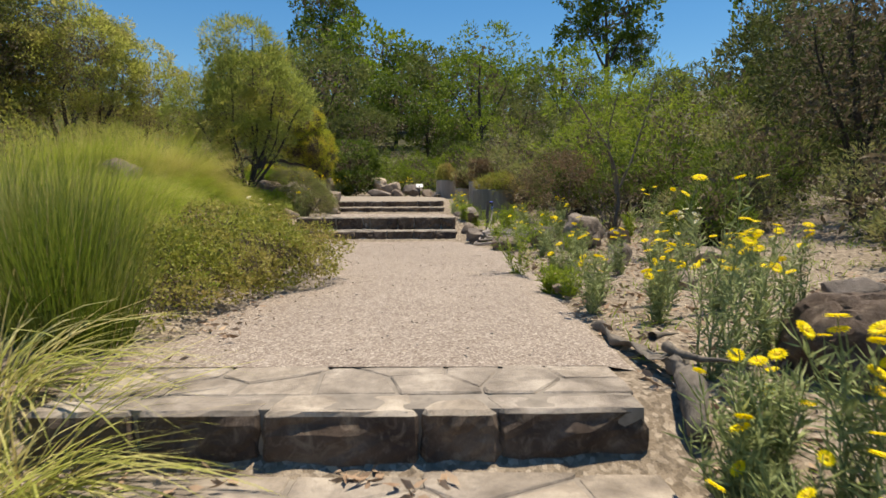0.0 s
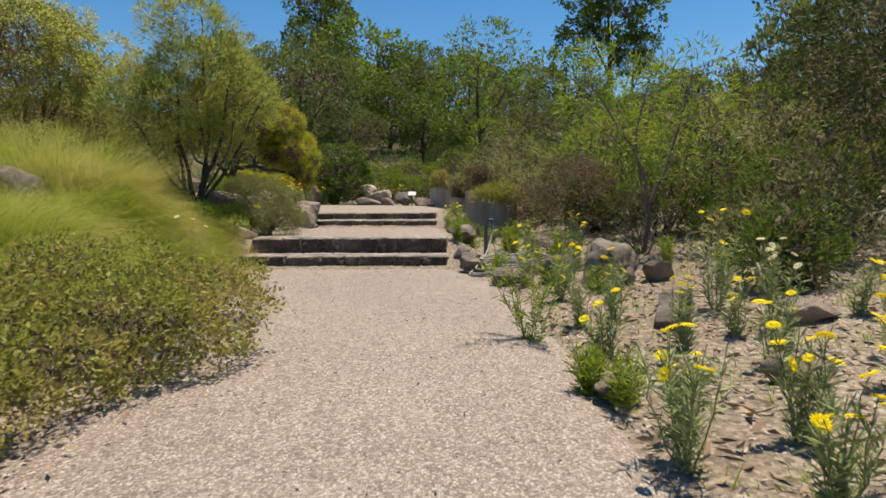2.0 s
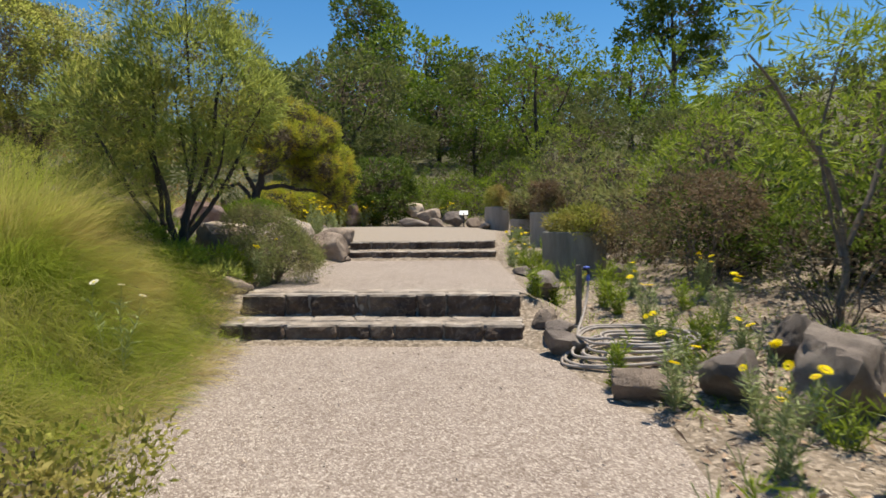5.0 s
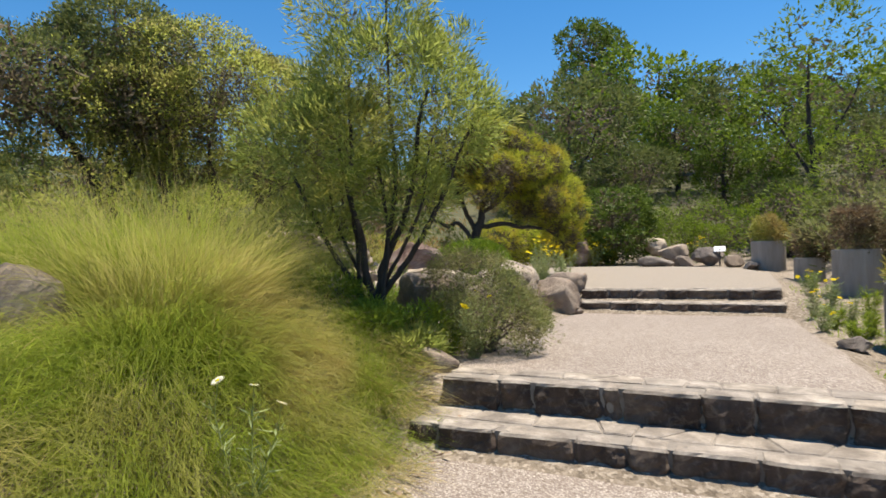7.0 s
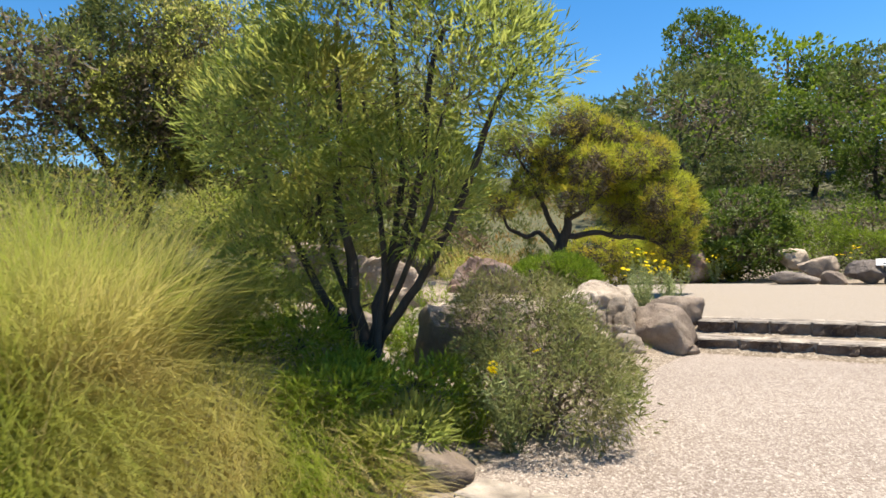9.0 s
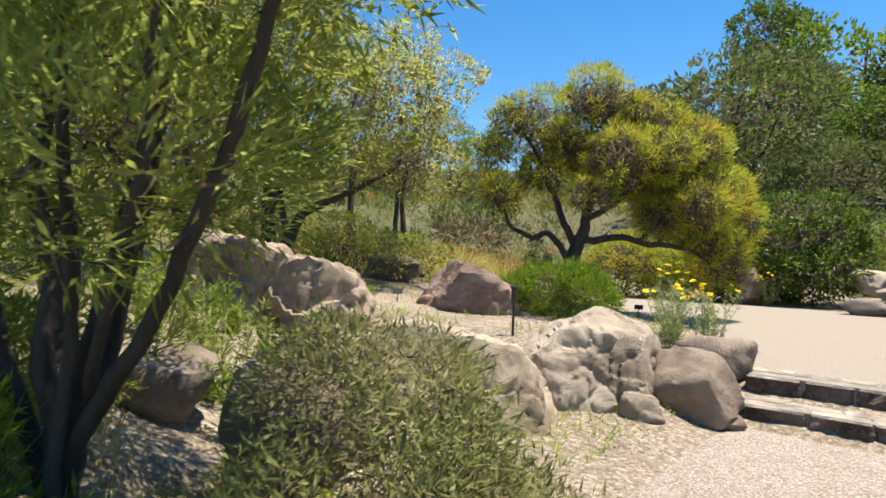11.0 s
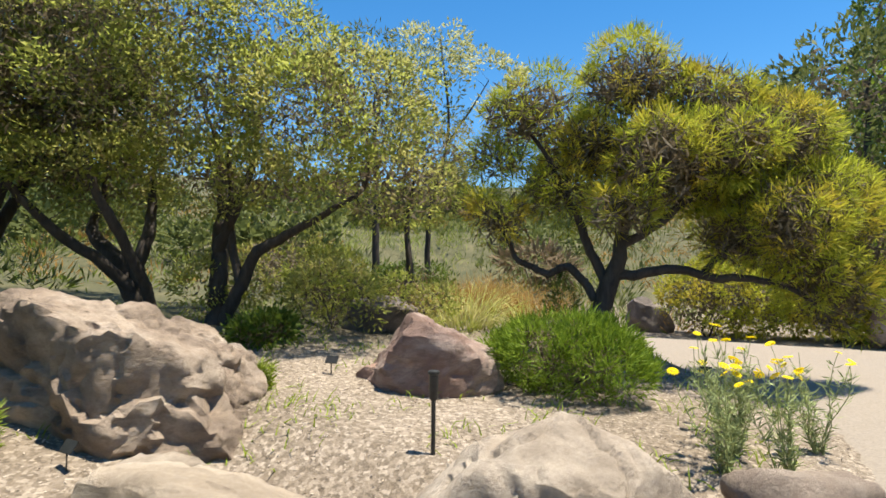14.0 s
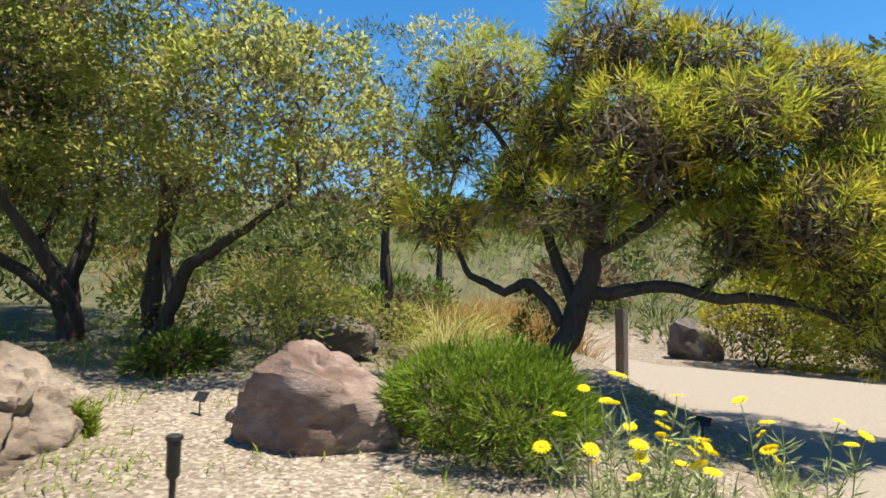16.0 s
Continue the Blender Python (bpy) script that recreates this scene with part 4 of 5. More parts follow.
for i, (x, y, w, h) in enumerate([(-10.6, 18.9, 1.1, .7), (-10.6, 20.4, 1.1, .8), (-9.9, 13.0, 1.4, 2.2), (-11.8, 12.0, 1.6, 2.7), (-10.8, 10.4, 1.5, 2.4), (-12.6, 18.9, 1.5, 1.3), (-8.0, 11.6, 1.1, 1.1), (-8.3, 16.7, .5, .28)]):
    bush("understorey_shrub", gz(x, y, .03), [((0, 0, h * .5), (w * .8, w * .75, h * .5)), ((.4 * w, -.2, h * .35), (w * .6, w * .6, h * .35)), ((-.4 * w, .2, h * .4), (w * .6, w * .6, h * .4))], (M_DARKL, M_FARDARK, M_OLIVE)[i % 3], "dull green shrub in the shade under the trees", "shrub", 170 + i, n=90, rad=.2, per=34, length=.085, width=.03, stems=6, stem_r=.015, inner=700, inner_size=(.12, .04), group="shrubs under the trees")
bush("low_bush", gz(-1.95, 4.75, 0.02), [((0, 0, .2), (.55, .6, .2)), ((.15, -.5, .14), (.45, .5, .15)), ((-.5, .2, .3), (.5, .6, .28))], M_OLIVE, "low sprawling olive bush beside the rushes", "shrub", 35, inner=1200, inner_size=(.05, .02), n=240, rad=0.11, per=44, length=0.034, width=0.015, stems=8, stem_r=0.01, spread=0.8, bark=M_TWIG, extra=(M_LIME, .4, .03, .01))


# ---- grasses ----
def tussock(name, at, radius, height, n, mat, label, seed, lean=(0, 0), droop=0.45, width=0.005, stalks=0, splay=0.5, seg=3, group="", category="grass"):
    """A clump of blades, splayed from a round foot; stalks stand above it."""
    rng = np.random.default_rng(seed)
    ob = root(name, at, label, category, group)
    a, r = rng.uniform(0, 2 * np.pi, n), radius * np.sqrt(rng.random(n))
    xy = np.stack([np.cos(a) * r, np.sin(a) * r], 1)
    z = np.array([ground(at[0] + x, at[1] + y) - at[2] - 0.03 for x, y in xy])
    d = np.concatenate([xy / radius * splay + rng.normal(0, 0.16, (n, 2)) + np.array(lean), np.ones((n, 1))], 1)
    taper = height * (1 - 0.35 * (r / radius) ** 2)
    v, f = blades(rng, np.concatenate([xy, z[:, None]], 1), d, taper, width, droop, seg)
    part(ob, "blades", mesh_of("blades", v, f, mat))
    if stalks:
        k = rng.integers(0, n, stalks)
        v, f = blades(rng, np.concatenate([xy, z[:, None]], 1)[k], d[k] * [0.7, 0.7, 1], taper[k] * 1.1, width * 0.7, droop * 0.6, seg)
        part(ob, "seed_stalks", mesh_of("seed_stalks", v, f, M_STALK))
    return ob


for i, (x, y, r, h, n, lx, ly, st, dr) in enumerate([(-4.9, 10.65, .85, 1.35, 7500, .12, -.1, 700, .5), (-5.75, 10.2, .9, 1.2, 3800, .1, 0, 400, .5), (-4.2, 10.2, .75, .8, 4200, .3, -.2, 200, .8), (-3.55, 9.7, .85, .6, 4800, .4, -.2, 100, .95), (-3.35, 10.5, .6, .5, 2600, .35, -.3, 120, .95), (-3.0, 9.0, .8, .5, 3600, .35, -.25, 60, .95), (-3.3, 7.7, 1.0, .55, 4600, .35, -.15, 300, .8), (-4.3, 8.5, .95, .5, 4000, .35, -.1, 200, .9), (-2.75, 8.1, .6, .5, 2000, .4, -.3, 120, .9), (-4.2, 6.4, 1.1, 1.05, 3000, .2, -.1, 300, .55), (-2.95, 6.6, .8, .7, 2400, .25, -.1, 120, .55), (-5.6, 11.6, .8, .8, 1600, .1, 0, 300, .55), (-2.8, 10.7, .4, .3, 700, .35, -.2, 0, .9), (-3.0, 5.0, .9, .75, 2200, .2, -.1, 150, .55), (-5.0, 7.6, 1.0, .6, 2200, .3, -.1, 200, .8), (-3.75, 10.95, .5, .5, 1700, .35, -.3, 60, .9), (-3.3, 11.2, .4, .4, 1000, .35, -.3, 40, .9)]):
    tussock("grass_tussock", gz(x, y), r, h, n, M_GRASS, "big soft tussock of fine green and straw grass", 300 + i, (lx, ly), dr, 0.0042, st, 0.36, 3 if h > .45 else 2, group="tussocks on the bank")
for i, (x, y, r, h, n) in enumerate([(-2.55, 9.6, .32, .42, 900), (-2.45, 8.9, .3, .42, 900), (-2.6, 10.25, .28, .36, 700), (-2.35, 8.2, .3, .38, 700), (-3.0, 11.15, .3, .36, 700), (-3.35, 11.3, .3, .34, 600), (-2.2, 7.6, .3, .34, 600)]):
    tussock("straw_tussock", gz(x, y), r, h, n, M_STALK, "drooping straw-coloured grass along the path edge", 330 + i, (.45, -.3), 0.8, 0.005, 0, 0.6, group="dry grass on the path edge")
tussock("rush_clump", gz(-2.02, 3.75), .3, 1.12, 1500, M_RUSH, "tall upright clump of dark green rushes", 340, (0.02, 0), 0.10, 0.006, 60, 0.2)
tussock("rush_clump", gz(-2.6, 4.1), .4, .95, 1300, M_RUSH, "tall upright clump of dark green rushes", 341, (0, 0), 0.12, 0.006, 90, 0.26)
tussock("strap_leaved_plant", gz(-1.6, 2.72), .2, .85, 230, M_STRAP, "arching strap-leaved plant with pale dry tips", 342, (.2, -.05), 0.75, 0.014, 20, 0.9, 5)
tussock("strap_leaved_plant", gz(-1.62, 2.25), .2, .75, 200, M_STRAP, "arching strap-leaved plant with pale dry tips", 343, (.15, .0), 0.75, 0.014, 14, 0.9, 5)
tussock("strap_leaved_plant", gz(-1.95, 3.05), .2, .8, 160, M_STRAP, "arching strap-leaved plant with pale dry tips", 347, (.15, -.1), 0.75, 0.014, 14, 0.9, 5)
tussock("strappy_clump", gz(-8.2, 19.6), .4, .95, 260, M_STRAP, "bright strappy clump behind the boulders", 344, (0, 0), 0.45, 0.018, 20, 0.6, 4)
tussock("strappy_clump", gz(-7.35, 19.9), .25, .7, 160, M_STRAP, "bright strappy clump behind the boulders", 345, (0, 0), 0.4, 0.016, 0, 0.5, 4)
for i, (x, y) in enumerate([(-9.2, 21.2), (-8.2, 21.3), (-10.3, 21.8), (-9.6, 20.2)]):
    tussock("rusty_grass", gz(x, y), .6, .75, 700, M_RUST, "rust-coloured dry grass beyond the boulders", 346 + i, (0, 0), .4, .010, 60, .5)


def sward(name, count, area, height, width, mat, label, seed, keep):
    rng = np.random.default_rng(seed)
    x, y = rng.uniform(area[0], area[1], count), rng.uniform(area[2], area[3], count)
    p = np.array([(a, b, ground(a, b) - 0.02) for a, b in zip(x, y) if keep(a, b)])
    d = np.concatenate([rng.normal(0.1, .35, (len(p), 2)), np.ones((len(p), 1))], 1)
    v, f = blades(rng, p, d, height, width, 0.5, 2)
    tagged(new(name, mesh_of(name, v, f, mat)), label, "grass", kind="stuff")


sward("bank_grass", 9000, (-7.5, -2.6, 4.5, 12.5), 0.4, 0.006, M_GRASS, "short grass filling the bank between tussocks", 351, lambda x, y: lerp(y, LEFT) - x > 0.15)
sward("hill_grass", 16000, (-30, -9, 20, 46), 0.6, 0.03, M_RUSH, "dry olive grass over the hillside", 352, lambda x, y: lerp(y, LEFT) - x > 0.3 and y > 22.5 + 0.0 * x and noise.noise((x * .35, y * .35, 2)) > -.25)
sward("bed_weeds", 9000, (-11.5, -3.2, 13.6, 20.5), 0.15, 0.013, M_LIME, "patches of low green weeds in the mulch", 353, lambda x, y: lerp(y, LEFT) - x > 0.2 and noise.noise((x * 1.3, y * 1.3, 5)) > 0.06 - 0.15 * smooth(7, 9, -x))
sward("bed_weeds_east", 14000, (0.2, 4.5, 2.2, 19), 0.13, 0.009, M_LIME, "patches of low green weeds in the mulch", 354, lambda x, y: x - lerp(y, RIGHT) > .12 and noise.noise((x * 1.5, y * 1.5, 8)) > 0.04 - .2 * smooth(10, 12, y))


# ---- daisies ----
def flower_mesh(petal, heart):
    v, f, ix = [(0, 0, 0.012)], [], []
    n, r0 = 14, 0.010
    for k in range(n):
        a = 2 * math.pi * k / n
        v.append((r0 * math.cos(a), r0 * math.sin(a), 0.006))
    for k in range(n):
        f.append((0, 1 + k, 1 + (k + 1) % n))
        ix.append(1)
    for ring, (r1, z1, turn) in enumerate(((0.036, 0.004, 0.0), (0.031, 0.010, 0.22))):
        for k in range(n):
            a = 2 * math.pi * k / n + turn
            b, c, s = len(v), math.cos(a), math.sin(a)
            w = 0.0055
            m = (r0 + r1) * 0.55
            v += [(r0 * 0.8 * c, r0 * 0.8 * s, 0.004), (m * c - w * s, m * s + w * c, z1), (r1 * c, r1 * s, z1 - 0.002), (m * c + w * s, m * s - w * c, z1)]
            f.append((b, b + 1, b + 2, b + 3))
            ix.append(0)
    return mesh_of("flower", v, f, [petal, heart], index=ix)


FL_YELLOW, FL_CREAM = flower_mesh(M_YELLOW, M_ORANGE), flower_mesh(M_CREAM, M_YELLOW)


def daisy(at, height, stems, flowers, seed, fl, leaf=None, label="yellow paper daisies with grey-green narrow leaves", spread=0.42, dense=46):
    rng = np.random.default_rng(seed)
    ob = root("daisy_plant", at, label, "flower", "daisies in the beds")
    lines, lp, ld, tips = [], [], [], []
    for k in range(stems):
        a = rng.uniform(0, 2 * math.pi)
        out = rng.uniform(0.2, 1.0) * spread * height
        h = height * rng.uniform(0.65, 1.08)
        p, r = limb(rng, (0.02 * math.cos(a), 0.02 * math.sin(a), -0.03), (out * math.cos(a), out * math.sin(a), h), 0.005, 0.0022, 7, 0.07)
        lines.append((p, r))
        tips.append(p[-1])
        m = dense
        s = rng.uniform(0.05, 0.86, m)
        q = np.stack([np.interp(s * 6, range(7), p[:, c]) for c in range(3)], 1)
        d = unit(rng.normal(0, 1, (m, 3)) * [1, 1, 0.3] + [0, 0, 0.75])
        lp.append(q)
        ld.append(d)
    v, f = tubes(lines, 3)
    part(ob, "stems", mesh_of("stems", v, f, M_GREYL))
    v, f = leaves(rng, np.concatenate(lp), np.concatenate(ld), 0.085, 0.0095, 0.25)
    part(ob, "foliage", mesh_of("foliage", v, f, leaf or M_GREYL))
    for k in range(flowers):
        t = tips[k % stems] + (rng.normal(0, 0.035, 3) if k >= stems else 0)
        o = part(ob, "flower", fl, t)
        o.rotation_euler = (rng.normal(0, 0.35), rng.normal(0, 0.35), rng.uniform(0, 6))
        sc = rng.uniform(0.75, 1.2)
        o.scale = (sc, sc, sc)
    return ob


for i, (x, y, h, s, n) in enumerate([(1.15, 1.95, .5, 12, 8), (1.02, 2.5, .5, 18, 5), (1.0, 2.25, .42, 16, 3), (1.2, 2.6, .45, 16, 4), (1.75, 3.6, .7, 10, 8), (2.2, 4.2, .55, 9, 7), (1.2, 6.1, .4, 8, 3), (1.75, 6.3, .42, 8, 5), (1.75, 7.9, .45, 8, 4), (2.9, 8.2, .5, 8, 5), (1.5, 11.2, .45, 8, 3), (2.1, 10.9, .45, 8, 3), (1.9, 9.9, .42, 8, 2), (1.05, 12.7, .35, 7, 1), (.65, 15.6, .35, 7, 2), (.62, 16.8, .4, 7, 3), (-3.75, 17.9, .7, 10, 7), (1.27, 3.3, .95, 10, 8), (1.52, 3.5, .66, 8, 4), (1.28, 2.3, .58, 14, 11), (1.5, 2.05, .5, 10, 9), (1.8, 2.5, .5, 8, 5), (1.22, 5.05, .36, 6, 3), (1.1, 4.7, .5, 10, 5), (1.42, 4.35, .45, 9, 6), (1.88, 4.55, .5, 9, 8), (1.65, 4.9, .48, 9, 7), (1.24, 7.0, .4, 7, 1), (1.56, 7.25, .4, 7, 1), (2.45, 7.4, .78, 9, 4), (2.1, 5.9, .42, 7, 4), (1.3, 8.1, .5, 8, 5), (1.12, 9.0, .45, 8, 3), (1.45, 8.6, .45, 7, 3), (1.35, 10.4, .4, 7, 2), (1.6, 12.3, .4, 7, 2), (2.5, 5.4, .45, 7, 6), (2.9, 5.9, .4, 7, 5), (3.2, 6.8, .4, 6, 4), (2.2, 6.6, .38, 6, 4), (.38, 16.2, .35, 6, 3), (.32, 15.0, .32, 6, 2), (.45, 17.6, .45, 7, 5), (-2.72, 12.2, .62, 8, 4), (-3.62, 17.55, .82, 12, 10), (-3.36, 17.75, .72, 10, 6), (-3.45, 18.5, .7, 10, 9), (-3.9, 18.2, .6, 8, 4), (-4.15, 24.6, .8, 9, 10), (-1.5, 26.0, .7, 9, 14), (2.3, 12.0, .45, 7, 6)]):
    daisy(gz(x, y), h, s, n, 400 + i, FL_YELLOW)
for i, (x, y, h, s, n, fl) in enumerate([(2.55, 6.7, .55, 8, 6, FL_CREAM), (3.0, 7.6, .5, 7, 5, FL_CREAM), (-2.72, 9.35, .75, 3, 3, FL_CREAM), (-3.05, 12.6, .6, 4, 2, FL_CREAM)]):
    daisy(gz(x, y), h, s, n, 450 + i, fl, label="cream paper daisies on thin stems")
for i, (x, y, h, s) in enumerate([(1.75, 10.4, .35, 8), (2.3, 9.4, .4, 8), (1.4, 12.9, .35, 8), (2.0, 11.6, .35, 8), (.75, 14.9, .3, 7), (1.0, 16.4, .35, 8), (.6, 18.6, .35, 8), (1.75, 8.4, .35, 8), (2.9, 9.6, .4, 8), (3.3, 9.0, .35, 8), (-6.2, 14.2, .3, 9), (-5.0, 13.9, .2, 8), (-7.6, 14.2, .5, 9), (.80, 6.65, .75, 11), (.82, 9.55, .42, 7), (1.45, 9.8, .5, 8), (1.2, 11.9, .4, 7), (.55, 12.6, .3, 6), (.42, 11.5, .3, 6), (1.0, 13.2, .35, 7), (.95, 5.55, .28, 8), (1.05, 5.35, .32, 8), (-2.95, 12.1, .35, 9), (-3.2, 12.4, .4, 9), (-6.4, 15.9, .25, 8), (.7, 11.9, .3, 8), (.5, 12.2, .22, 7), (.75, 13.5, .35, 9), (.55, 14.4, .3, 8), (.45, 15.3, .28, 7), (1.3, 11.6, .4, 9), (1.6, 13.0, .4, 9)]):
    daisy(gz(x, y), h, s, 0, 470 + i, FL_YELLOW, M_LIME, "leafy green herb growing in the mulch", (0.4, 0.6, 0.45, 0.75)[i % 4], (60, 48, 55, 38)[i % 4])


for i, (x, y, h, s, leaf) in enumerate([(-5.0, 13.35, .8, 15, M_HAKEA), (-4.35, 13.25, .55, 12, M_BRIGHT), (-5.6, 13.6, .7, 14, M_BRIGHT), (-3.95, 13.6, .6, 10, M_LIME), (-4.55, 13.9, .75, 10, M_LIME), (-3.55, 13.75, .4, 9, M_GREYL), (-5.2, 13.9, .5, 12, M_HAKEA), (-3.9, 12.95, .45, 12, M_HAKEA), (-6.2, 13.5, .6, 13, M_BRIGHT)]):
    daisy(gz(x, y), h, s, 0, 500 + i, FL_YELLOW, leaf, "young upright shrub with narrow leaves before the boulders", (.5, .65, .55, .35)[i % 4], 90)


# ---- shrubs and trees of the right-hand slope ----
bush("dry_shrub", gz(2.45, 12.4, .02), [((0, 0, .75), (.85, .7, .6))], M_DRY, "half-dry brown shrub with thin twigs", "shrub", 501, n=230, rad=.14, per=44, length=.042, width=.02, stems=12, stem_r=.012, spread=.8, bark=M_TWIG)
bush("dry_shrub", gz(1.9, 14.3, .02), [((0, 0, .55), (.8, .7, .5))], M_DRY, "half-dry brown shrub with thin twigs", "shrub", 502, n=150, rad=.14, per=40, length=.042, width=.02, stems=12, stem_r=.012, spread=.8, bark=M_TWIG)
bush("dry_shrub", gz(2.9, 10.6, .02), [((0, 0, .5), (.7, .6, .45))], M_DRY, "bare twiggy shrub with few dry leaves", "shrub", 503, n=110, rad=.14, per=14, length=.03, width=.012, stems=16, stem_r=.010, spread=.8, bark=M_TWIG)
bush("long_leaved_wattle", gz(3.0, 10.7, .03), [((-.5, -.2, 2.1), (.9, .7, .6)), ((.5, .2, 2.2), (.8, .7, .7)), ((0, 0, 1.4), (.7, .7, .5))], M_LIME, "spindly young wattle with long drooping leaves", "tree", 504, n=110, rad=.2, per=22, length=.15, width=.02, up=-.35, spread=.5,
     limbs=[[(0, 0, -.05, .035), (.05, 0, .8, .03), (-.25, -.1, 1.5, .022), (-.9, -.3, 2.3, .01)], [(.05, 0, .7, .025), (.4, .1, 1.5, .02), (.7, .2, 2.5, .01)], [(0, 0, .6, .02), (-.1, .2, 1.5, .015), (.1, .2, 2.6, .008)]], bark=M_TWIG)
for i, (x, y, w, h, mat, lab) in enumerate([(3.6, 15.2, 1.7, 2.3, M_LIME, "feathery bright green shrub"), (5.4, 14.2, 1.8, 2.5, M_LIME, "feathery bright green shrub"), (4.6, 17.6, 2.0, 2.9, M_LIME, "tall feathery light green shrub"), (7.3, 15.6, 2.0, 2.9, M_LIME, "tall feathery light green shrub"), (2.6, 18.6, 1.4, 2.0, M_GREYOLIVE, "olive shrub behind the planters"), (4.4, 12.2, 1.4, 1.5, M_FARDARK, "dark dense shrub on the slope"), (5.9, 11.2, 1.6, 1.7, M_FARDARK, "dark dense shrub on the slope"), (4.3, 9.2, 1.1, 1.0, M_GREYOLIVE, "rounded grey-olive shrub on the slope"), (5.2, 7.4, 1.2, 1.2, M_GREYOLIVE, "rounded grey-olive shrub on the slope"), (4.2, 5.4, .8, .7, M_GREYOLIVE, "small olive shrub on the mulch"), (1.9, 20.2, 1.5, 1.7, M_GREYOLIVE, "olive shrub behind the planters"), (2.6, 24.5, 2.0, 3.0, M_LIME, "soft green shrub beyond the planters"), (.9, 26.5, 1.8, 2.2, M_FARLIME, "soft green shrub above the upper path"), (6.2, 20.5, 2.4, 3.6, M_FARLIME, "large green shrub on the slope"), (3.4, 8.0, .6, .8, M_FARDARK, "small dark twiggy shrub"), (-1.0, 28.5, 1.7, 2.0, M_FARLIME, "soft green shrub above the upper path"), (3.4, 13.6, 1.3, 1.6, M_FARDARK, "dark dense shrub on the slope"), (6.6, 13.0, 1.7, 2.2, M_GREYOLIVE, "olive shrub on the slope"), (4.9, 10.5, 1.3, 1.4, M_FARDARK, "dark dense shrub on the slope"), (7.2, 9.6, 1.6, 1.8, M_GREYOLIVE, "olive shrub on the slope"), (6.2, 5.4, 1.2, 1.3, M_GREYOLIVE, "olive shrub on the slope"), (1.9, 22.6, 1.5, 1.9, M_GREYOLIVE, "olive shrub behind the planters"), (3.0, 13.3, 1.2, 1.3, M_FARDARK, "dark dense shrub on the slope"), (3.7, 11.9, 1.2, 1.2, M_FARDARK, "dark dense shrub on the slope"), (3.0, 15.6, 1.3, 1.6, M_GREYOLIVE, "olive shrub on the slope"), (2.2, 16.6, 1.0, 1.2, M_GREYOLIVE, "olive shrub behind the planters"), (4.0, 10.0, .9, .8, M_FARDARK, "low dark shrub on the slope"), (-2.0, 30.0, 1.8, 2.4, M_FARDARK, "dark dense shrub on the slope"), (.5, 31.5, 1.8, 2.4, M_FARDARK, "dark dense shrub on the slope"), (2.6, 28.8, 1.6, 2.0, M_FAROLIVE, "olive shrub on the slope"), (-4.6, 30.5, 1.8, 2.6, M_FARDARK, "dark dense shrub on the slope"), (-6.6, 29.0, 1.6, 2.2, M_FAROLIVE, "olive shrub on the slope"), (4.8, 27.5, 1.8, 2.4, M_FARLIME, "soft green shrub on the slope")]):
    bush("slope_shrub", gz(x, y, .04), [((0, 0, h * .6), (w * .62, w * .6, h * .42)), ((-.35 * w, -.1, h * .38), (w * .5, w * .5, h * .36)), ((.35 * w, .1, h * .36), (w * .5, w * .5, h * .36)), ((0, -.3 * w, h * .28), (w * .55, w * .4, h * .26))], mat, lab, "shrub", 520 + i, n=int((50 if y > 12 else 80) + 20 * w * h), rad=.24 if y > 12 else .18, per=27 if y > 12 else 38, twig=.5, inner=int(160 + 150 * w * h), inner_size=(.16, .06), length=.125 if y > 12 else .07, width=(.024 if mat is M_LIME else .034) * (1 if y > 12 else .55), stems=8, stem_r=.02 + .006 * h, up=.5, group="shrubs of the east slope")
for i, (x, y, h, w, mat) in enumerate([(6.1, 9.3, 4.2, 1.6, M_DEEP), (7.6, 11.6, 4.6, 1.8, M_DEEP), (6.6, 6.6, 4.0, 1.5, M_DEEP), (8.6, 8.4, 5.0, 2.0, M_DEEP)]):
    bush("thin_tree", gz(x, y, .05), [((0, 0, h * .72), (w, w, h * .25)), ((.3, .2, h * .5), (w * .8, w * .8, h * .2)), ((-.5, -.2, h * .42), (w * .7, w * .7, h * .2))], mat, "thin dark-branched tree with sparse dull leaves", "tree", 550 + i, inner=1500, n=170, rad=.26, per=34, length=.11, width=.028, up=.2, spread=.6,
         limbs=[[(0, 0, -.1, .07), (.1, 0, h * .3, .055), (-.1, .1, h * .6, .035), (0, .1, h * .9, .01)], [(.1, 0, h * .2, .04), (.5, .2, h * .5, .025), (.7, .3, h * .8, .01)], [(.05, 0, h * .15, .04), (-.5, -.2, h * .4, .03), (-.9, -.3, h * .65, .01)]], group="thin trees of the east slope")


# ---- far trees ----
def far_tree(name, at, height, blobs, mat, label, seed, n, rad, per, length, width, trunk=0.18, up=.3, limbs=None, group="trees on the hill", inner=400):
    return bush(name, at, blobs, mat, label, "tree", seed, twig=.35, inner=inner, inner_size=(height * .04, height * .017), n=n, lobes=4, lobe=.44, rad=rad, per=per, length=length, width=width, up=up, spread=.6,
                limbs=limbs or [[(0, 0, -.3, trunk), (.1, 0, height * .3, trunk * .8), (-.1, .1, height * .55, trunk * .5), (0, 0, height * .8, .03)], [(0, 0, height * .3, trunk * .5), (height * .12, .1, height * .5, trunk * .3), (height * .2, .1, height * .7, .02)], [(0, 0, height * .25, trunk * .5), (-height * .12, .1, height * .48, trunk * .3), (-height * .22, -.1, height * .62, .02)]], group=group)


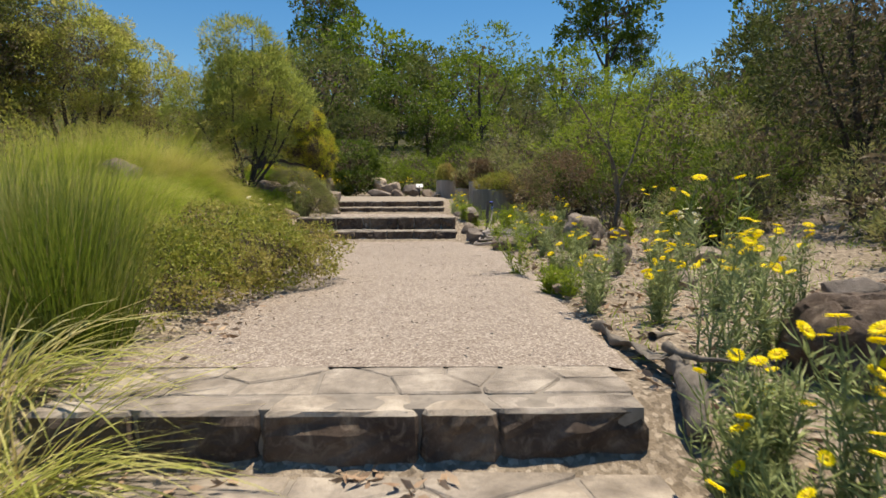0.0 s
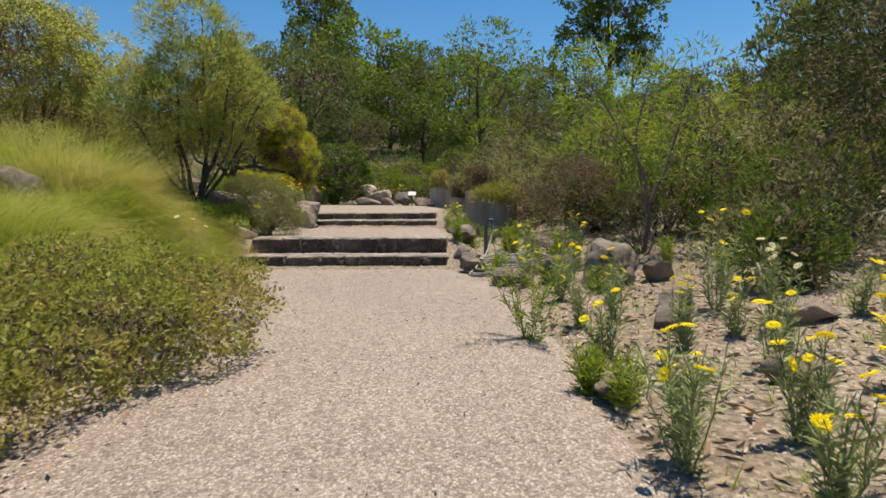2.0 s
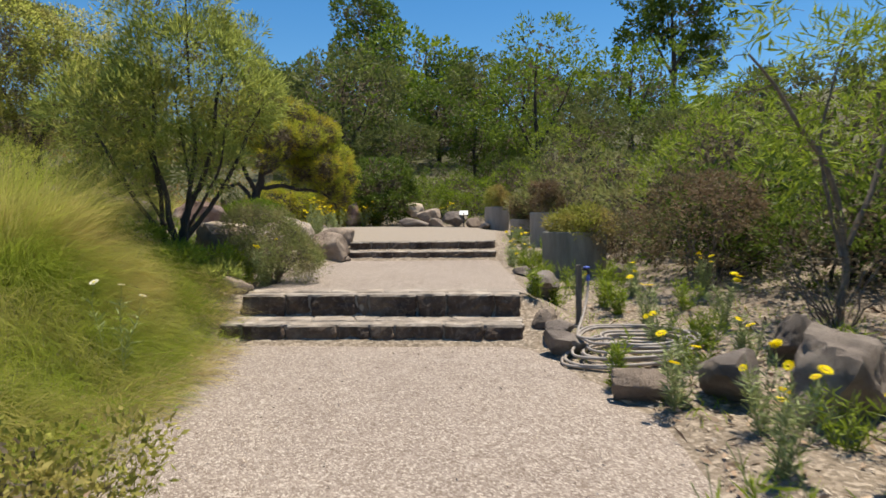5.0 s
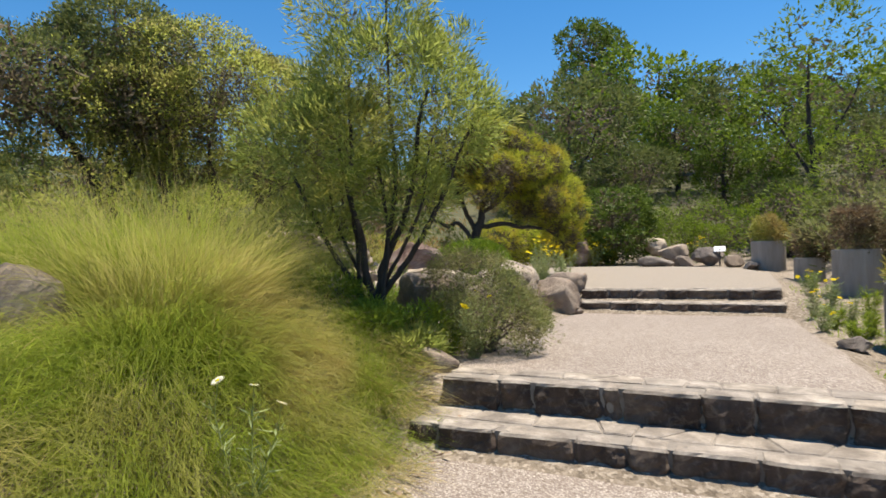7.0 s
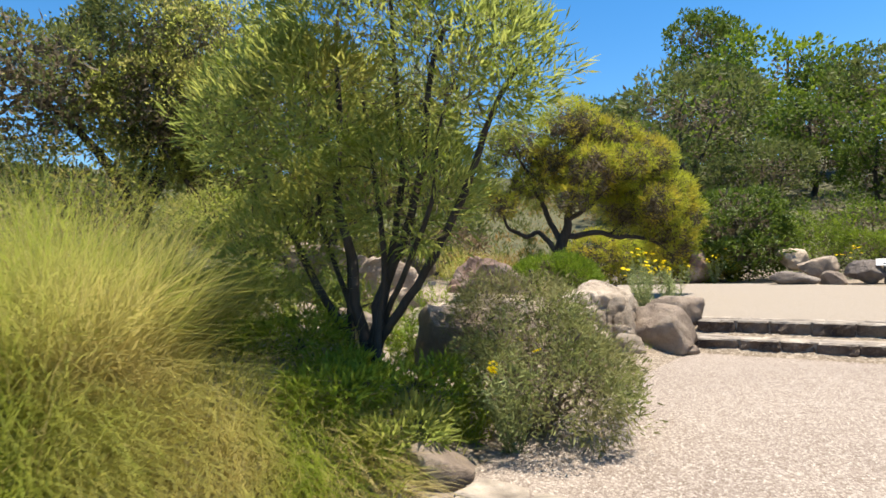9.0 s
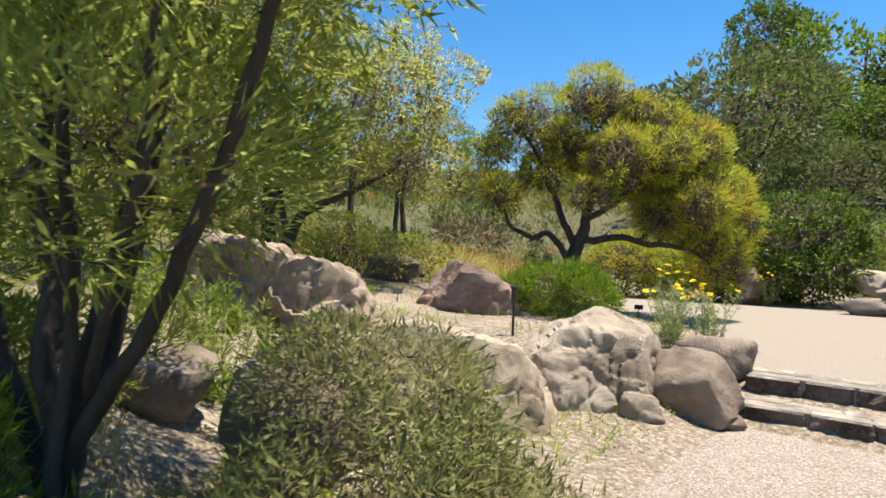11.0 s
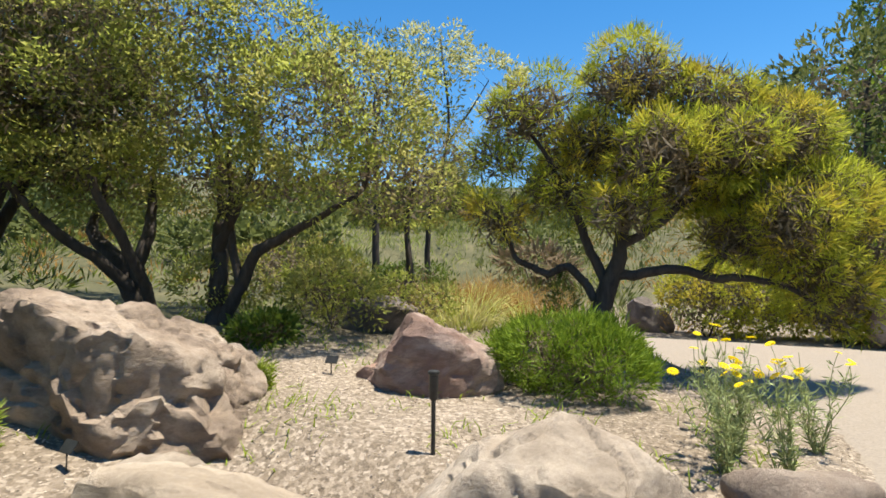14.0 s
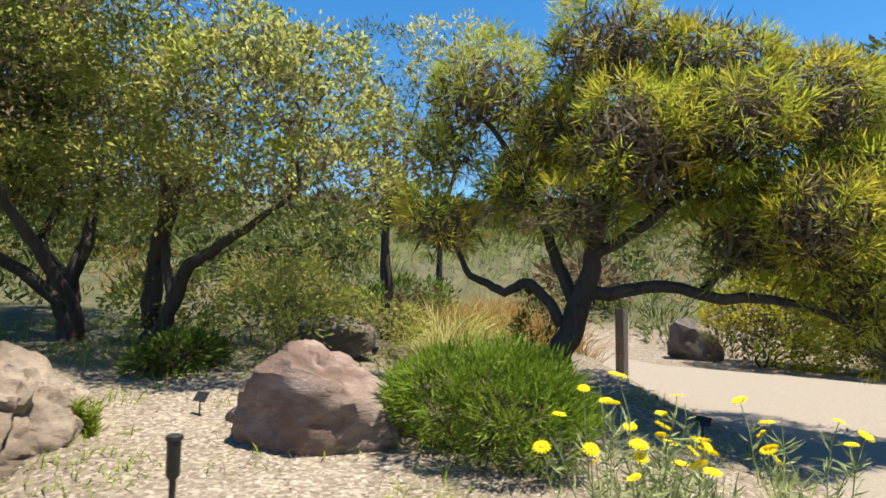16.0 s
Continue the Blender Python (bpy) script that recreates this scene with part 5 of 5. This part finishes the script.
def blob_set(seed, height, width, k, low=.1):
    rng = np.random.default_rng(seed)
    out = []
    for _ in range(k):
        a, r, s = rng.uniform(0, 2 * math.pi), rng.uniform(0, .32) * width, rng.uniform(low, .86)
        q = width * rng.uniform(.2, .32)
        out.append(((r * math.cos(a), r * math.sin(a), height * s), (q, q, q * rng.uniform(.6, .9))))
    return out


PROTO = {
    "dark": far_tree("dark_tree", gz(-13.8, 46.7, .2), 8, blob_set(1, 8, 7.0, 12, .08), M_FARDARK, "dense dark green tree on the hillside", 601, 230, .52, 34, .24, .145, inner=800),
    "olive": far_tree("olive_tree", gz(-7.2, 34.4, .2), 7, blob_set(2, 7, 7.6, 12, .08), M_FAROLIVE, "soft grey-olive tree on the hillside", 602, 230, .5, 34, .29, .09, up=.8, inner=800),
    "lime": far_tree("light_green_tree", gz(8.0, 40, .2), 6, blob_set(3, 6, 7.6, 12, .08), M_FARLIME, "light green spreading tree on the hillside", 603, 230, .5, 34, .23, .13, inner=800),
    "gum": far_tree("gum_tree", gz(16.6, 61, .2), 14, blob_set(4, 14, 11, 13, .45), M_FARDARK, "tall gum tree with open dark crown", 604, 360, .7, 36, .42, .22, .3, up=-.2, inner=500),
}
far_tree("open_crowned_tree", gz(2.0, 31.2, .2), 8.2, blob_set(5, 8.2, 6.6, 9, .38), M_FARLIME, "open light green tree with visible dark limbs", 605, 220, .4, 26, .2, .07, .14, group="", inner=150)
far_tree("blossoming_tree", gz(-12.4, 20.8, .1), 5.8, [((0, 0, 4.8), (1.2, 1.2, .9)), ((1.2, .6, 4.0), (.8, .8, .7)), ((-.7, 0, 3.6), (.9, .9, .8)), ((.8, .3, 2.9), (.8, .8, .5))], M_FAROLIVE, "slender tree with pale yellow blossom", 606, 90, .35, 40, .13, .03, .09, group="", inner=0)
bush("pale_blossom_tree", gz(-11.6, 21.6, .1), [((0, 0, 5.2), (1.0, 1.0, .7)), ((1.3, .6, 4.3), (.6, .6, .6))], M_PALEFL, "slender tree with pale yellow blossom sprays", "tree", 607, n=60, rad=.26, per=40, length=.11, width=.05, limbs=[[(0, 0, -.1, .07), (.1, 0, 2, .05), (.5, .2, 3.6, .03), (.3, .1, 5.4, .01)], [(.4, .2, 3.2, .03), (1.2, .6, 4.4, .01)]])
bush("feathery_pine", gz(-20.9, 34.8, .1), blob_set(8, 5.5, 4.0, 7, .35), M_BRIGHT, "soft green feathery tree on the skyline", "tree", 608, n=120, rad=.35, per=40, length=.2, width=.04, stems=3, stem_r=.08)
bush("broad_dark_tree", gz(-11.0, 14.3, .1), [((0, 0, 3.3), (2.0, 2.0, 1.25)), ((.7, -1.9, 2.7), (1.5, 1.5, 1.1)), ((-1, 1.2, 2.9), (1.6, 1.6, 1.1)), ((.2, .2, 4.1), (1.5, 1.5, .7)), ((1.0, .4, 2.4), (1.2, 1.2, .9))], M_FAROLIVE, "broad olive tree with dark twiggy underside", "tree", 609, n=900, rad=.28, per=52, length=.075, width=.033, inner=4500, inner_size=(.2, .065), extra=(M_CANOPY, .3, .07, .026),
     limbs=[[(0, 0, -.1, .13), (.1, -.1, 1.0, .11), (.3, -.6, 1.8, .08), (.6, -1.6, 2.6, .03)], [(.05, 0, .8, .09), (-.2, .4, 1.8, .07), (-.6, 1.0, 3.0, .02)], [(.1, -.1, 1.0, .08), (.6, .2, 1.7, .06), (1.2, .5, 2.4, .02)], [(0, 0, 1.0, .07), (.1, .1, 2.4, .05), (.1, .1, 4.0, .02)]])
PROTO["scrub"] = bush("hill_scrub", gz(-16, 30, .1), [((0, 0, .75), (1.3, 1.2, .7)), ((1.0, .3, .6), (.9, .8, .5)), ((-.9, -.2, .55), (.9, .9, .5))], M_FAROLIVE, "grey-olive scrub on the dry hillside", "shrub", 611, n=50, rad=.34, per=15, length=.33, width=.11, stems=5, stem_r=.03, group="scrub on the hill")
PROTO["brown"] = bush("hill_scrub", gz(-14, 27.5, .1), [((0, 0, .7), (1.3, 1.2, .6)), ((.9, -.3, .5), (.9, .8, .45))], M_DRY, "dry brownish scrub on the hillside", "shrub", 612, n=50, rad=.34, per=15, length=.33, width=.09, stems=6, stem_r=.03, bark=M_TWIG, group="scrub on the hill")
HEIGHT = {"dark": 8, "olive": 7, "lime": 6, "gum": 14}


def plant_far(kind, x, y, top, wide, seed):
    z = ground(x, y)
    s = max(.35, (top - z) / HEIGHT[kind] / 1.12)
    copy_thing(PROTO[kind], pose(x, y, z - .2, 0, 0, (seed * 77) % 360) @ Matrix.Diagonal((wide * s, wide * s, s, 1)))


for i, (k, x, y, top, w) in enumerate([("gum", -14, 75.5, 30, .8), ("gum", 19.5, 63, 19.5, 1.0), ("dark", -9.0, 52, 18.2, 1.0), ("lime", -5.0, 53, 18.2, 1.0), ("dark", -2.5, 52, 17.2, .9), ("olive", 9.0, 15.8, 6.9, .8), ("dark", 11.6, 20.5, 9.6, .8), ("lime", -7.2, 47, 14.2, 1.0), ("lime", 2.2, 44, 12.6, 1.0), ("olive", 4.6, 33, 7.4, 1.1), ("lime", 8.2, 31, 7.4, 1.0), ("dark", -.8, 37.5, 9.2, .9), ("dark", 1.2, 36, 7.6, .9), ("olive", -4.2, 33.5, 7.0, 1.0), ("olive", 4.5, 38.5, 9.6, 1.1), ("lime", 11.5, 37, 8.6, 1.1), ("dark", -17.0, 50, 15.6, 1.0), ("olive", 6.8, 27.5, 6.2, 1.0), ("olive", 10.0, 25.5, 7.4, 1.0), ("olive", 13.5, 25, 7.8, 1.0), ("olive", 1.6, 30, 4.6, 1.2), ("olive", -8.8, 31.5, 6.4, .9), ("dark", -6.5, 38, 9.4, 1.0), ("dark", -3.2, 43, 12.0, 1.1), ("olive", .5, 46, 13.4, 1.1), ("dark", 4.5, 50, 14.2, 1.0), ("olive", 8.0, 52, 13.8, 1.0), ("dark", 12.5, 50, 13.2, 1.0), ("dark", 16, 42, 11.5, 1.0), ("olive", 17, 29, 9, 1.1), ("dark", 13, 19.5, 7.4, .9), ("olive", 16.5, 21, 8.5, 1.0), ("olive", 12.5, 14.5, 6.5, 1.0), ("dark", -12.0, 43, 12.2, 1.0), ("olive", 11, 7, 5.8, .9), ("olive", 9.5, 18.5, 5.4, 1.0), ("olive", -14.5, 58, 16, 1.2), ("olive", -11.0, 37.0, 8.0, 0.9), ("olive", -24, 33, 9.0, .9), ("lime", -28, 29, 8.4, .9), ("dark", -33, 25, 9.0, 1.0), ("olive", -35, 20, 9.0, 1.0), ("dark", -30, 38, 11, 1.0), ("lime", -22, 39, 10.5, .8), ("olive", -26, 15, 7.6, 1.0), ("dark", -22, 10, 6.6, 1.0)]):
    plant_far(k, x, y, top, w, i + 1)

hill_rng = np.random.default_rng(88)
for i in range(44):
    a, d = radians(hill_rng.uniform(22, 100)), hill_rng.uniform(13, 34)
    x, y = -3 - d * math.sin(a), 15 + d * math.cos(a)
    if lerp(y, LEFT) - x > 1 and not (20.5 < y < 27 and x > -17):
        s = hill_rng.uniform(.6, 1.25)
        copy_thing(PROTO["brown" if i % 3 == 0 else "scrub"], pose(x, y, ground(x, y) - .1, 0, 0, i * 50) @ Matrix.Diagonal((s, s, s * hill_rng.uniform(.8, 1.3), 1)))


def hill_cover(count, area, seed, mat, label, size):
    """Low mounds of scrub and dry grass that clothe the open hillside."""
    rng = np.random.default_rng(seed)
    p = [(x, y) for x, y in zip(rng.uniform(area[0], area[1], count), rng.uniform(area[2], area[3], count)) if (y > lerp(x, BACK) + 1 or (x < -13.5 and y < lerp(x, FRONT) - .6)) and noise.noise((x * .3, y * .3, seed)) > -.2]
    c = np.array([(x, y, ground(x, y)) for x, y in p])
    d = unit(rng.normal(0, 1, (len(c) * 30, 3)) * [1, 1, .6] + [0, 0, .5])
    r = (size * rng.uniform(.5, 1.3, len(c))).repeat(30)[:, None]
    v, f = leaves(rng, c.repeat(30, 0) + d * r * [1, 1, .75], d + [0, 0, .6], .26 * size / .5, .045 * size / .5, .3, d)
    tagged(new("hillside_scrub", mesh_of("hillside_scrub", v, f, mat)), label, "scrub", kind="stuff")


hill_cover(1300, (-40, -7, 9, 48), 21, M_FAROLIVE, "grey-olive scrub clothing the dry hillside", .55)
hill_cover(600, (-36, -8, 13, 44), 22, M_RUST, "tawny dry grass mounds on the hillside", .4)
hill_cover(380, (-24, -10.5, 12, 30), 23, M_RUSH, "green grass mounds on the hillside", .35)


# ---- made things ----
def lathe(name, profile, mat, sides=28, wob=0.0):
    v = [(r * math.cos(2 * math.pi * k / sides), r * math.sin(2 * math.pi * k / sides), z + wob * noise.noise((k * .4, z * 3, 1))) for r, z in profile for k in range(sides)]
    f = [(i * sides + k, i * sides + (k + 1) % sides, (i + 1) * sides + (k + 1) % sides, (i + 1) * sides + k) for i in range(len(profile) - 1) for k in range(sides)]
    f += [tuple(range(sides))[::-1], tuple((len(profile) - 1) * sides + k for k in range(sides))]
    me = mesh_of(name, v, f, mat, True)
    me.set_sharp_from_angle(angle=radians(35))
    return me


def planter(x, y, r, top, seed, mat, plant, label, ph=.4):
    z = ground(x, y) - .05
    h = top - z
    ob = root("pipe_planter", (x, y, z), label, "planter", "concrete pipe planters")
    part(ob, "pipe", lathe("pipe", [(r, 0), (r, h * .5), (r * 1.005, h - .015), (r - .012, h), (r - .075, h), (r - .085, h - .015), (r - .085, h - .12)], mat))
    part(ob, "soil", lathe("soil", [(r - .1, h - .2), (r - .087, h - .10), (r * .4, h - .07)], M_MULCH, 20, .02))
    if plant:
        bush("potted_shrub", (x, y, top - .09), [((0, 0, ph * .6), (r * 1.0, r * 1.0, ph * .6)), ((r * .5, -r * .4, ph * .4), (r * .7, r * .7, ph * .4))], plant, "sprawling plant growing in a concrete planter", "plant", 700 + seed, n=150, rad=.13, per=34, length=.075, width=.02, stems=12, stem_r=.01, bark=M_TWIG)


planter(1.22, 14.3, .47, 1.36, 1, M_CONC, M_OLIVE, "dark stained concrete pipe used as a planter", .35)
planter(1.16, 18.3, .33, 1.69, 2, M_CONCPALE, M_DRY, "pale concrete pipe planter with a dry plant", .6)
planter(.74, 20.4, .26, 1.55, 3, M_CONCPALE, M_DRY, "pale concrete pipe planter with a dry plant", .5)
planter(.18, 22.9, .36, 1.92, 4, M_CONCPALE, M_OLIVE, "pale concrete pipe planter with a green plant", .6)


def box_mesh(name, sx, sy, sz, mat, bevel=.006):
    bm = bmesh.new()
    bmesh.ops.create_cube(bm, size=1, matrix=Matrix.Translation((0, 0, sz / 2)) @ Matrix.Diagonal((sx, sy, sz, 1)))
    bmesh.ops.bevel(bm, geom=bm.edges[:], offset=bevel, segments=2, affect="EDGES")
    me = bpy.data.meshes.new(name)
    bm.to_mesh(me)
    bm.free()
    me.materials.append(mat)
    return me


tap = root("garden_tap", gz(.84, 11.25, .05), "weathered timber post carrying a garden tap", "tap")
part(tap, "post", box_mesh("post", .055, .055, .64, M_TIMBER))
v, f = tubes([(np.array([(0, 0, .60), (.05, -.01, .60), (.085, -.01, .59), (.09, -.01, .54)]), [.012, .012, .014, .012])], 8)
part(tap, "spout", mesh_of("spout", v, f, M_BLACK, True))
part(tap, "tap_handle", lathe("tap_handle", [(.012, 0), (.034, .004), (.036, .016), (.014, .024)], M_BLUE, 12), (.075, -.01, .605))
part(tap, "hose_connector", lathe("hose_connector", [(.016, 0), (.018, .03), (.013, .06)], M_BLUE, 12), (.09, -.01, .485))


def hose():
    rng = np.random.default_rng(5)
    cu = bpy.data.curves.new("garden_hose", "CURVE")
    cu.dimensions, cu.bevel_depth, cu.bevel_resolution = "3D", .0125, 2
    cx, cy = 1.05, 10.25
    pts = [(.93, 11.24, ground(.93, 11.24) + .45), (.925, 11.22, ground(.9, 11.2) + .3), (.84, 11.0, ground(.84, 11) + .12), (.72, 10.7, ground(.72, 10.7) + .03)]
    for k in range(150):
        a = 2.4 + k * 2 * math.pi / 16
        r = .30 + .16 * math.sin(k * .37) * rng.uniform(.6, 1) + .05 * math.sin(k * .11)
        x, y = cx + r * 1.35 * math.cos(a) + .05 * math.sin(k * .07), cy + r * math.sin(a)
        pts.append((x, y, ground(x, y) + .02 + .0009 * k + rng.uniform(0, .012)))
    sp = cu.splines.new("NURBS")
    sp.points.add(len(pts) - 1)
    for p, q in zip(sp.points, pts):
        p.co = (*q, 1)
    sp.order_u, sp.use_endpoint_u = 4, True
    cu.materials.append(M_HOSE)
    tagged(new("garden_hose", cu), "coiled dusty garden hose lying on the bed", "hose")


hose()

light = root("bollard_light", gz(-4.66, 16.18, .03), "thin black garden spike light with a thicker head", "lamp")
part(light, "spike", lathe("spike", [(.013, 0), (.013, .36)], M_BLACK, 12))
part(light, "head", lathe("head", [(.018, .33), (.027, .345), (.027, .475), (.034, .48), (.034, .495), (.024, .50)], M_BLACK, 16))
wp = root("timber_post", gz(-7.83, 22.27, .1), "short grey timber post beside the upper path", "post")
part(wp, "post", box_mesh("post", .15, .1, 1.05, M_TIMBER))
for i, (x, y, turn) in enumerate([(-5.85, 14.55, 20), (-6.6, 16.6, 30), (-4.9, 19.85, 10), (-8.0, 18.6, 0)]):
    lb = root("plant_label", gz(x, y, .02), "small black plant label on a stake", "label", "plant labels")
    part(lb, "stake", box_mesh("stake", .012, .006, .14, M_BLACK, .002))
    pl = part(lb, "plate", box_mesh("plate", .12, .006, .075, M_BLACK, .002), (0, -.012, .12))
    pl.rotation_euler = (-.6, 0, 0)
    lb.rotation_euler = (0, 0, radians(turn))
sg = root("sign", (-.87, 24.35, ground(-.87, 24.35) - .08), "small white tilted information plate among rocks", "sign")
part(sg, "stake", box_mesh("stake", .04, .02, .52, M_BLACK, .003))
pl = part(sg, "plate", box_mesh("plate", .28, .012, .19, M_WHITE, .004), (0, -.03, .46))
pl.rotation_euler = (-.75, 0, 0)


def fallen_log():
    rng = np.random.default_rng(61)
    pts = [(0.98, 4.3), (1.03, 3.9), (1.08, 3.5), (1.10, 3.15), (1.06, 2.85)]
    s = np.linspace(0, 4, 26)
    x, y = (np.interp(s, range(5), [p[k] for p in pts]) for k in range(2))
    z = np.array([ground(a, b) for a, b in zip(x, y)]) + np.interp(s, range(5), [.01, .03, .05, .05, .03])
    rad = np.interp(s, range(5), [.015, .03, .04, .05, .045]) * rng.uniform(.75, 1.3, 26)
    v, f = tubes([(np.stack([x, y, z], 1), rad)], 14)
    v = v + np.array([Vector((0.06 * noise.noise((p[0] * 14, p[1] * 3.5, p[2] * 11)) + 0.012 * noise.noise((p[0] * 30, p[1] * 7, p[2] * 30)),) * 3) for p in v])
    f = [tuple(q) for q in f] + [tuple(range(14))[::-1], tuple(len(v) - 14 + k for k in range(14))]
    ob = root("fallen_log", (0, 0, 0), "weathered grey log lying along the path edge", "log")
    part(ob, "trunk", mesh_of("trunk", v, f, M_TIMBER, True))
    v, f = tubes([limb(rng, (1.1, 3.35, ground(1.1, 3.35) + .12), (1.3, 3.0, ground(1.3, 3.0) + .2), .03, .003, 5), limb(rng, (1.12, 3.6, ground(1.1, 3.6) + .1), (1.32, 3.75, ground(1.3, 3.75) + .1), .028, .003, 5)], 8)
    part(ob, "branch_stubs", mesh_of("branch_stubs", v, f, M_TIMBER, True))


fallen_log()


# ---- litter ----
def litter(name, count, area, size, mat, label, seed, keep, flat=0.25):
    rng = np.random.default_rng(seed)
    x, y = rng.uniform(area[0], area[1], count), rng.uniform(area[2], area[3], count)
    p = np.array([(a, b, c) for a, b, c in ((a, b, keep(a, b)) for a, b in zip(x, y)) if c is not None])
    d = unit(rng.normal(0, 1, (len(p), 3)) * [1, 1, flat])
    v, f = leaves(rng, p + [0, 0, .006], d, size, size * .32, 0.1)
    tagged(new(name, mesh_of(name, v, f, mat)), label, "litter", kind="stuff")


def on_bed(x, y):
    return ground(x, y) if x - lerp(y, RIGHT) > 0.02 or lerp(y, LEFT) - x > 0.02 else None


litter("bark_chips", 9000, (.9, 5.5, 2.0, 14), .05, M_SHELL, "pale bark and shell chips strewn over the bed", 801, on_bed)
litter("bark_chips_west", 9000, (-8.5, -2.6, 13.2, 20), .028, M_SHELL, "pale bark and shell chips strewn over the bed", 802, on_bed)
litter("dead_leaves", 2600, (.85, 3.5, 2.0, 12), .09, M_STRAW, "brown dead leaves on the bed", 803, on_bed)
litter("path_edge_leaves", 900, (-2.9, -1.0, 3.4, 11), .07, M_STRAW, "dead leaves gathered along the path edge", 804, lambda x, y: path_level(y) + .03 if abs(x - lerp(y, LEFT) - .15) < .25 + .25 * noise.noise((x, y, 4)) else None)
litter("path_leaves", 700, (-1.6, .9, 3.45, 10.6), .03, M_SHELL, "pale dry flecks of bark lying on the path", 805, lambda x, y: .245 + .022 * (y - 3.15))
litter("step_leaves", 130, (-1.2, .1, 2.5, 2.76), .085, M_STRAW, "dead leaves and bark on the lower step", 806, lambda x, y: .01 if noise.noise((x * 2.5, y * 3, 6)) > -.1 else None)
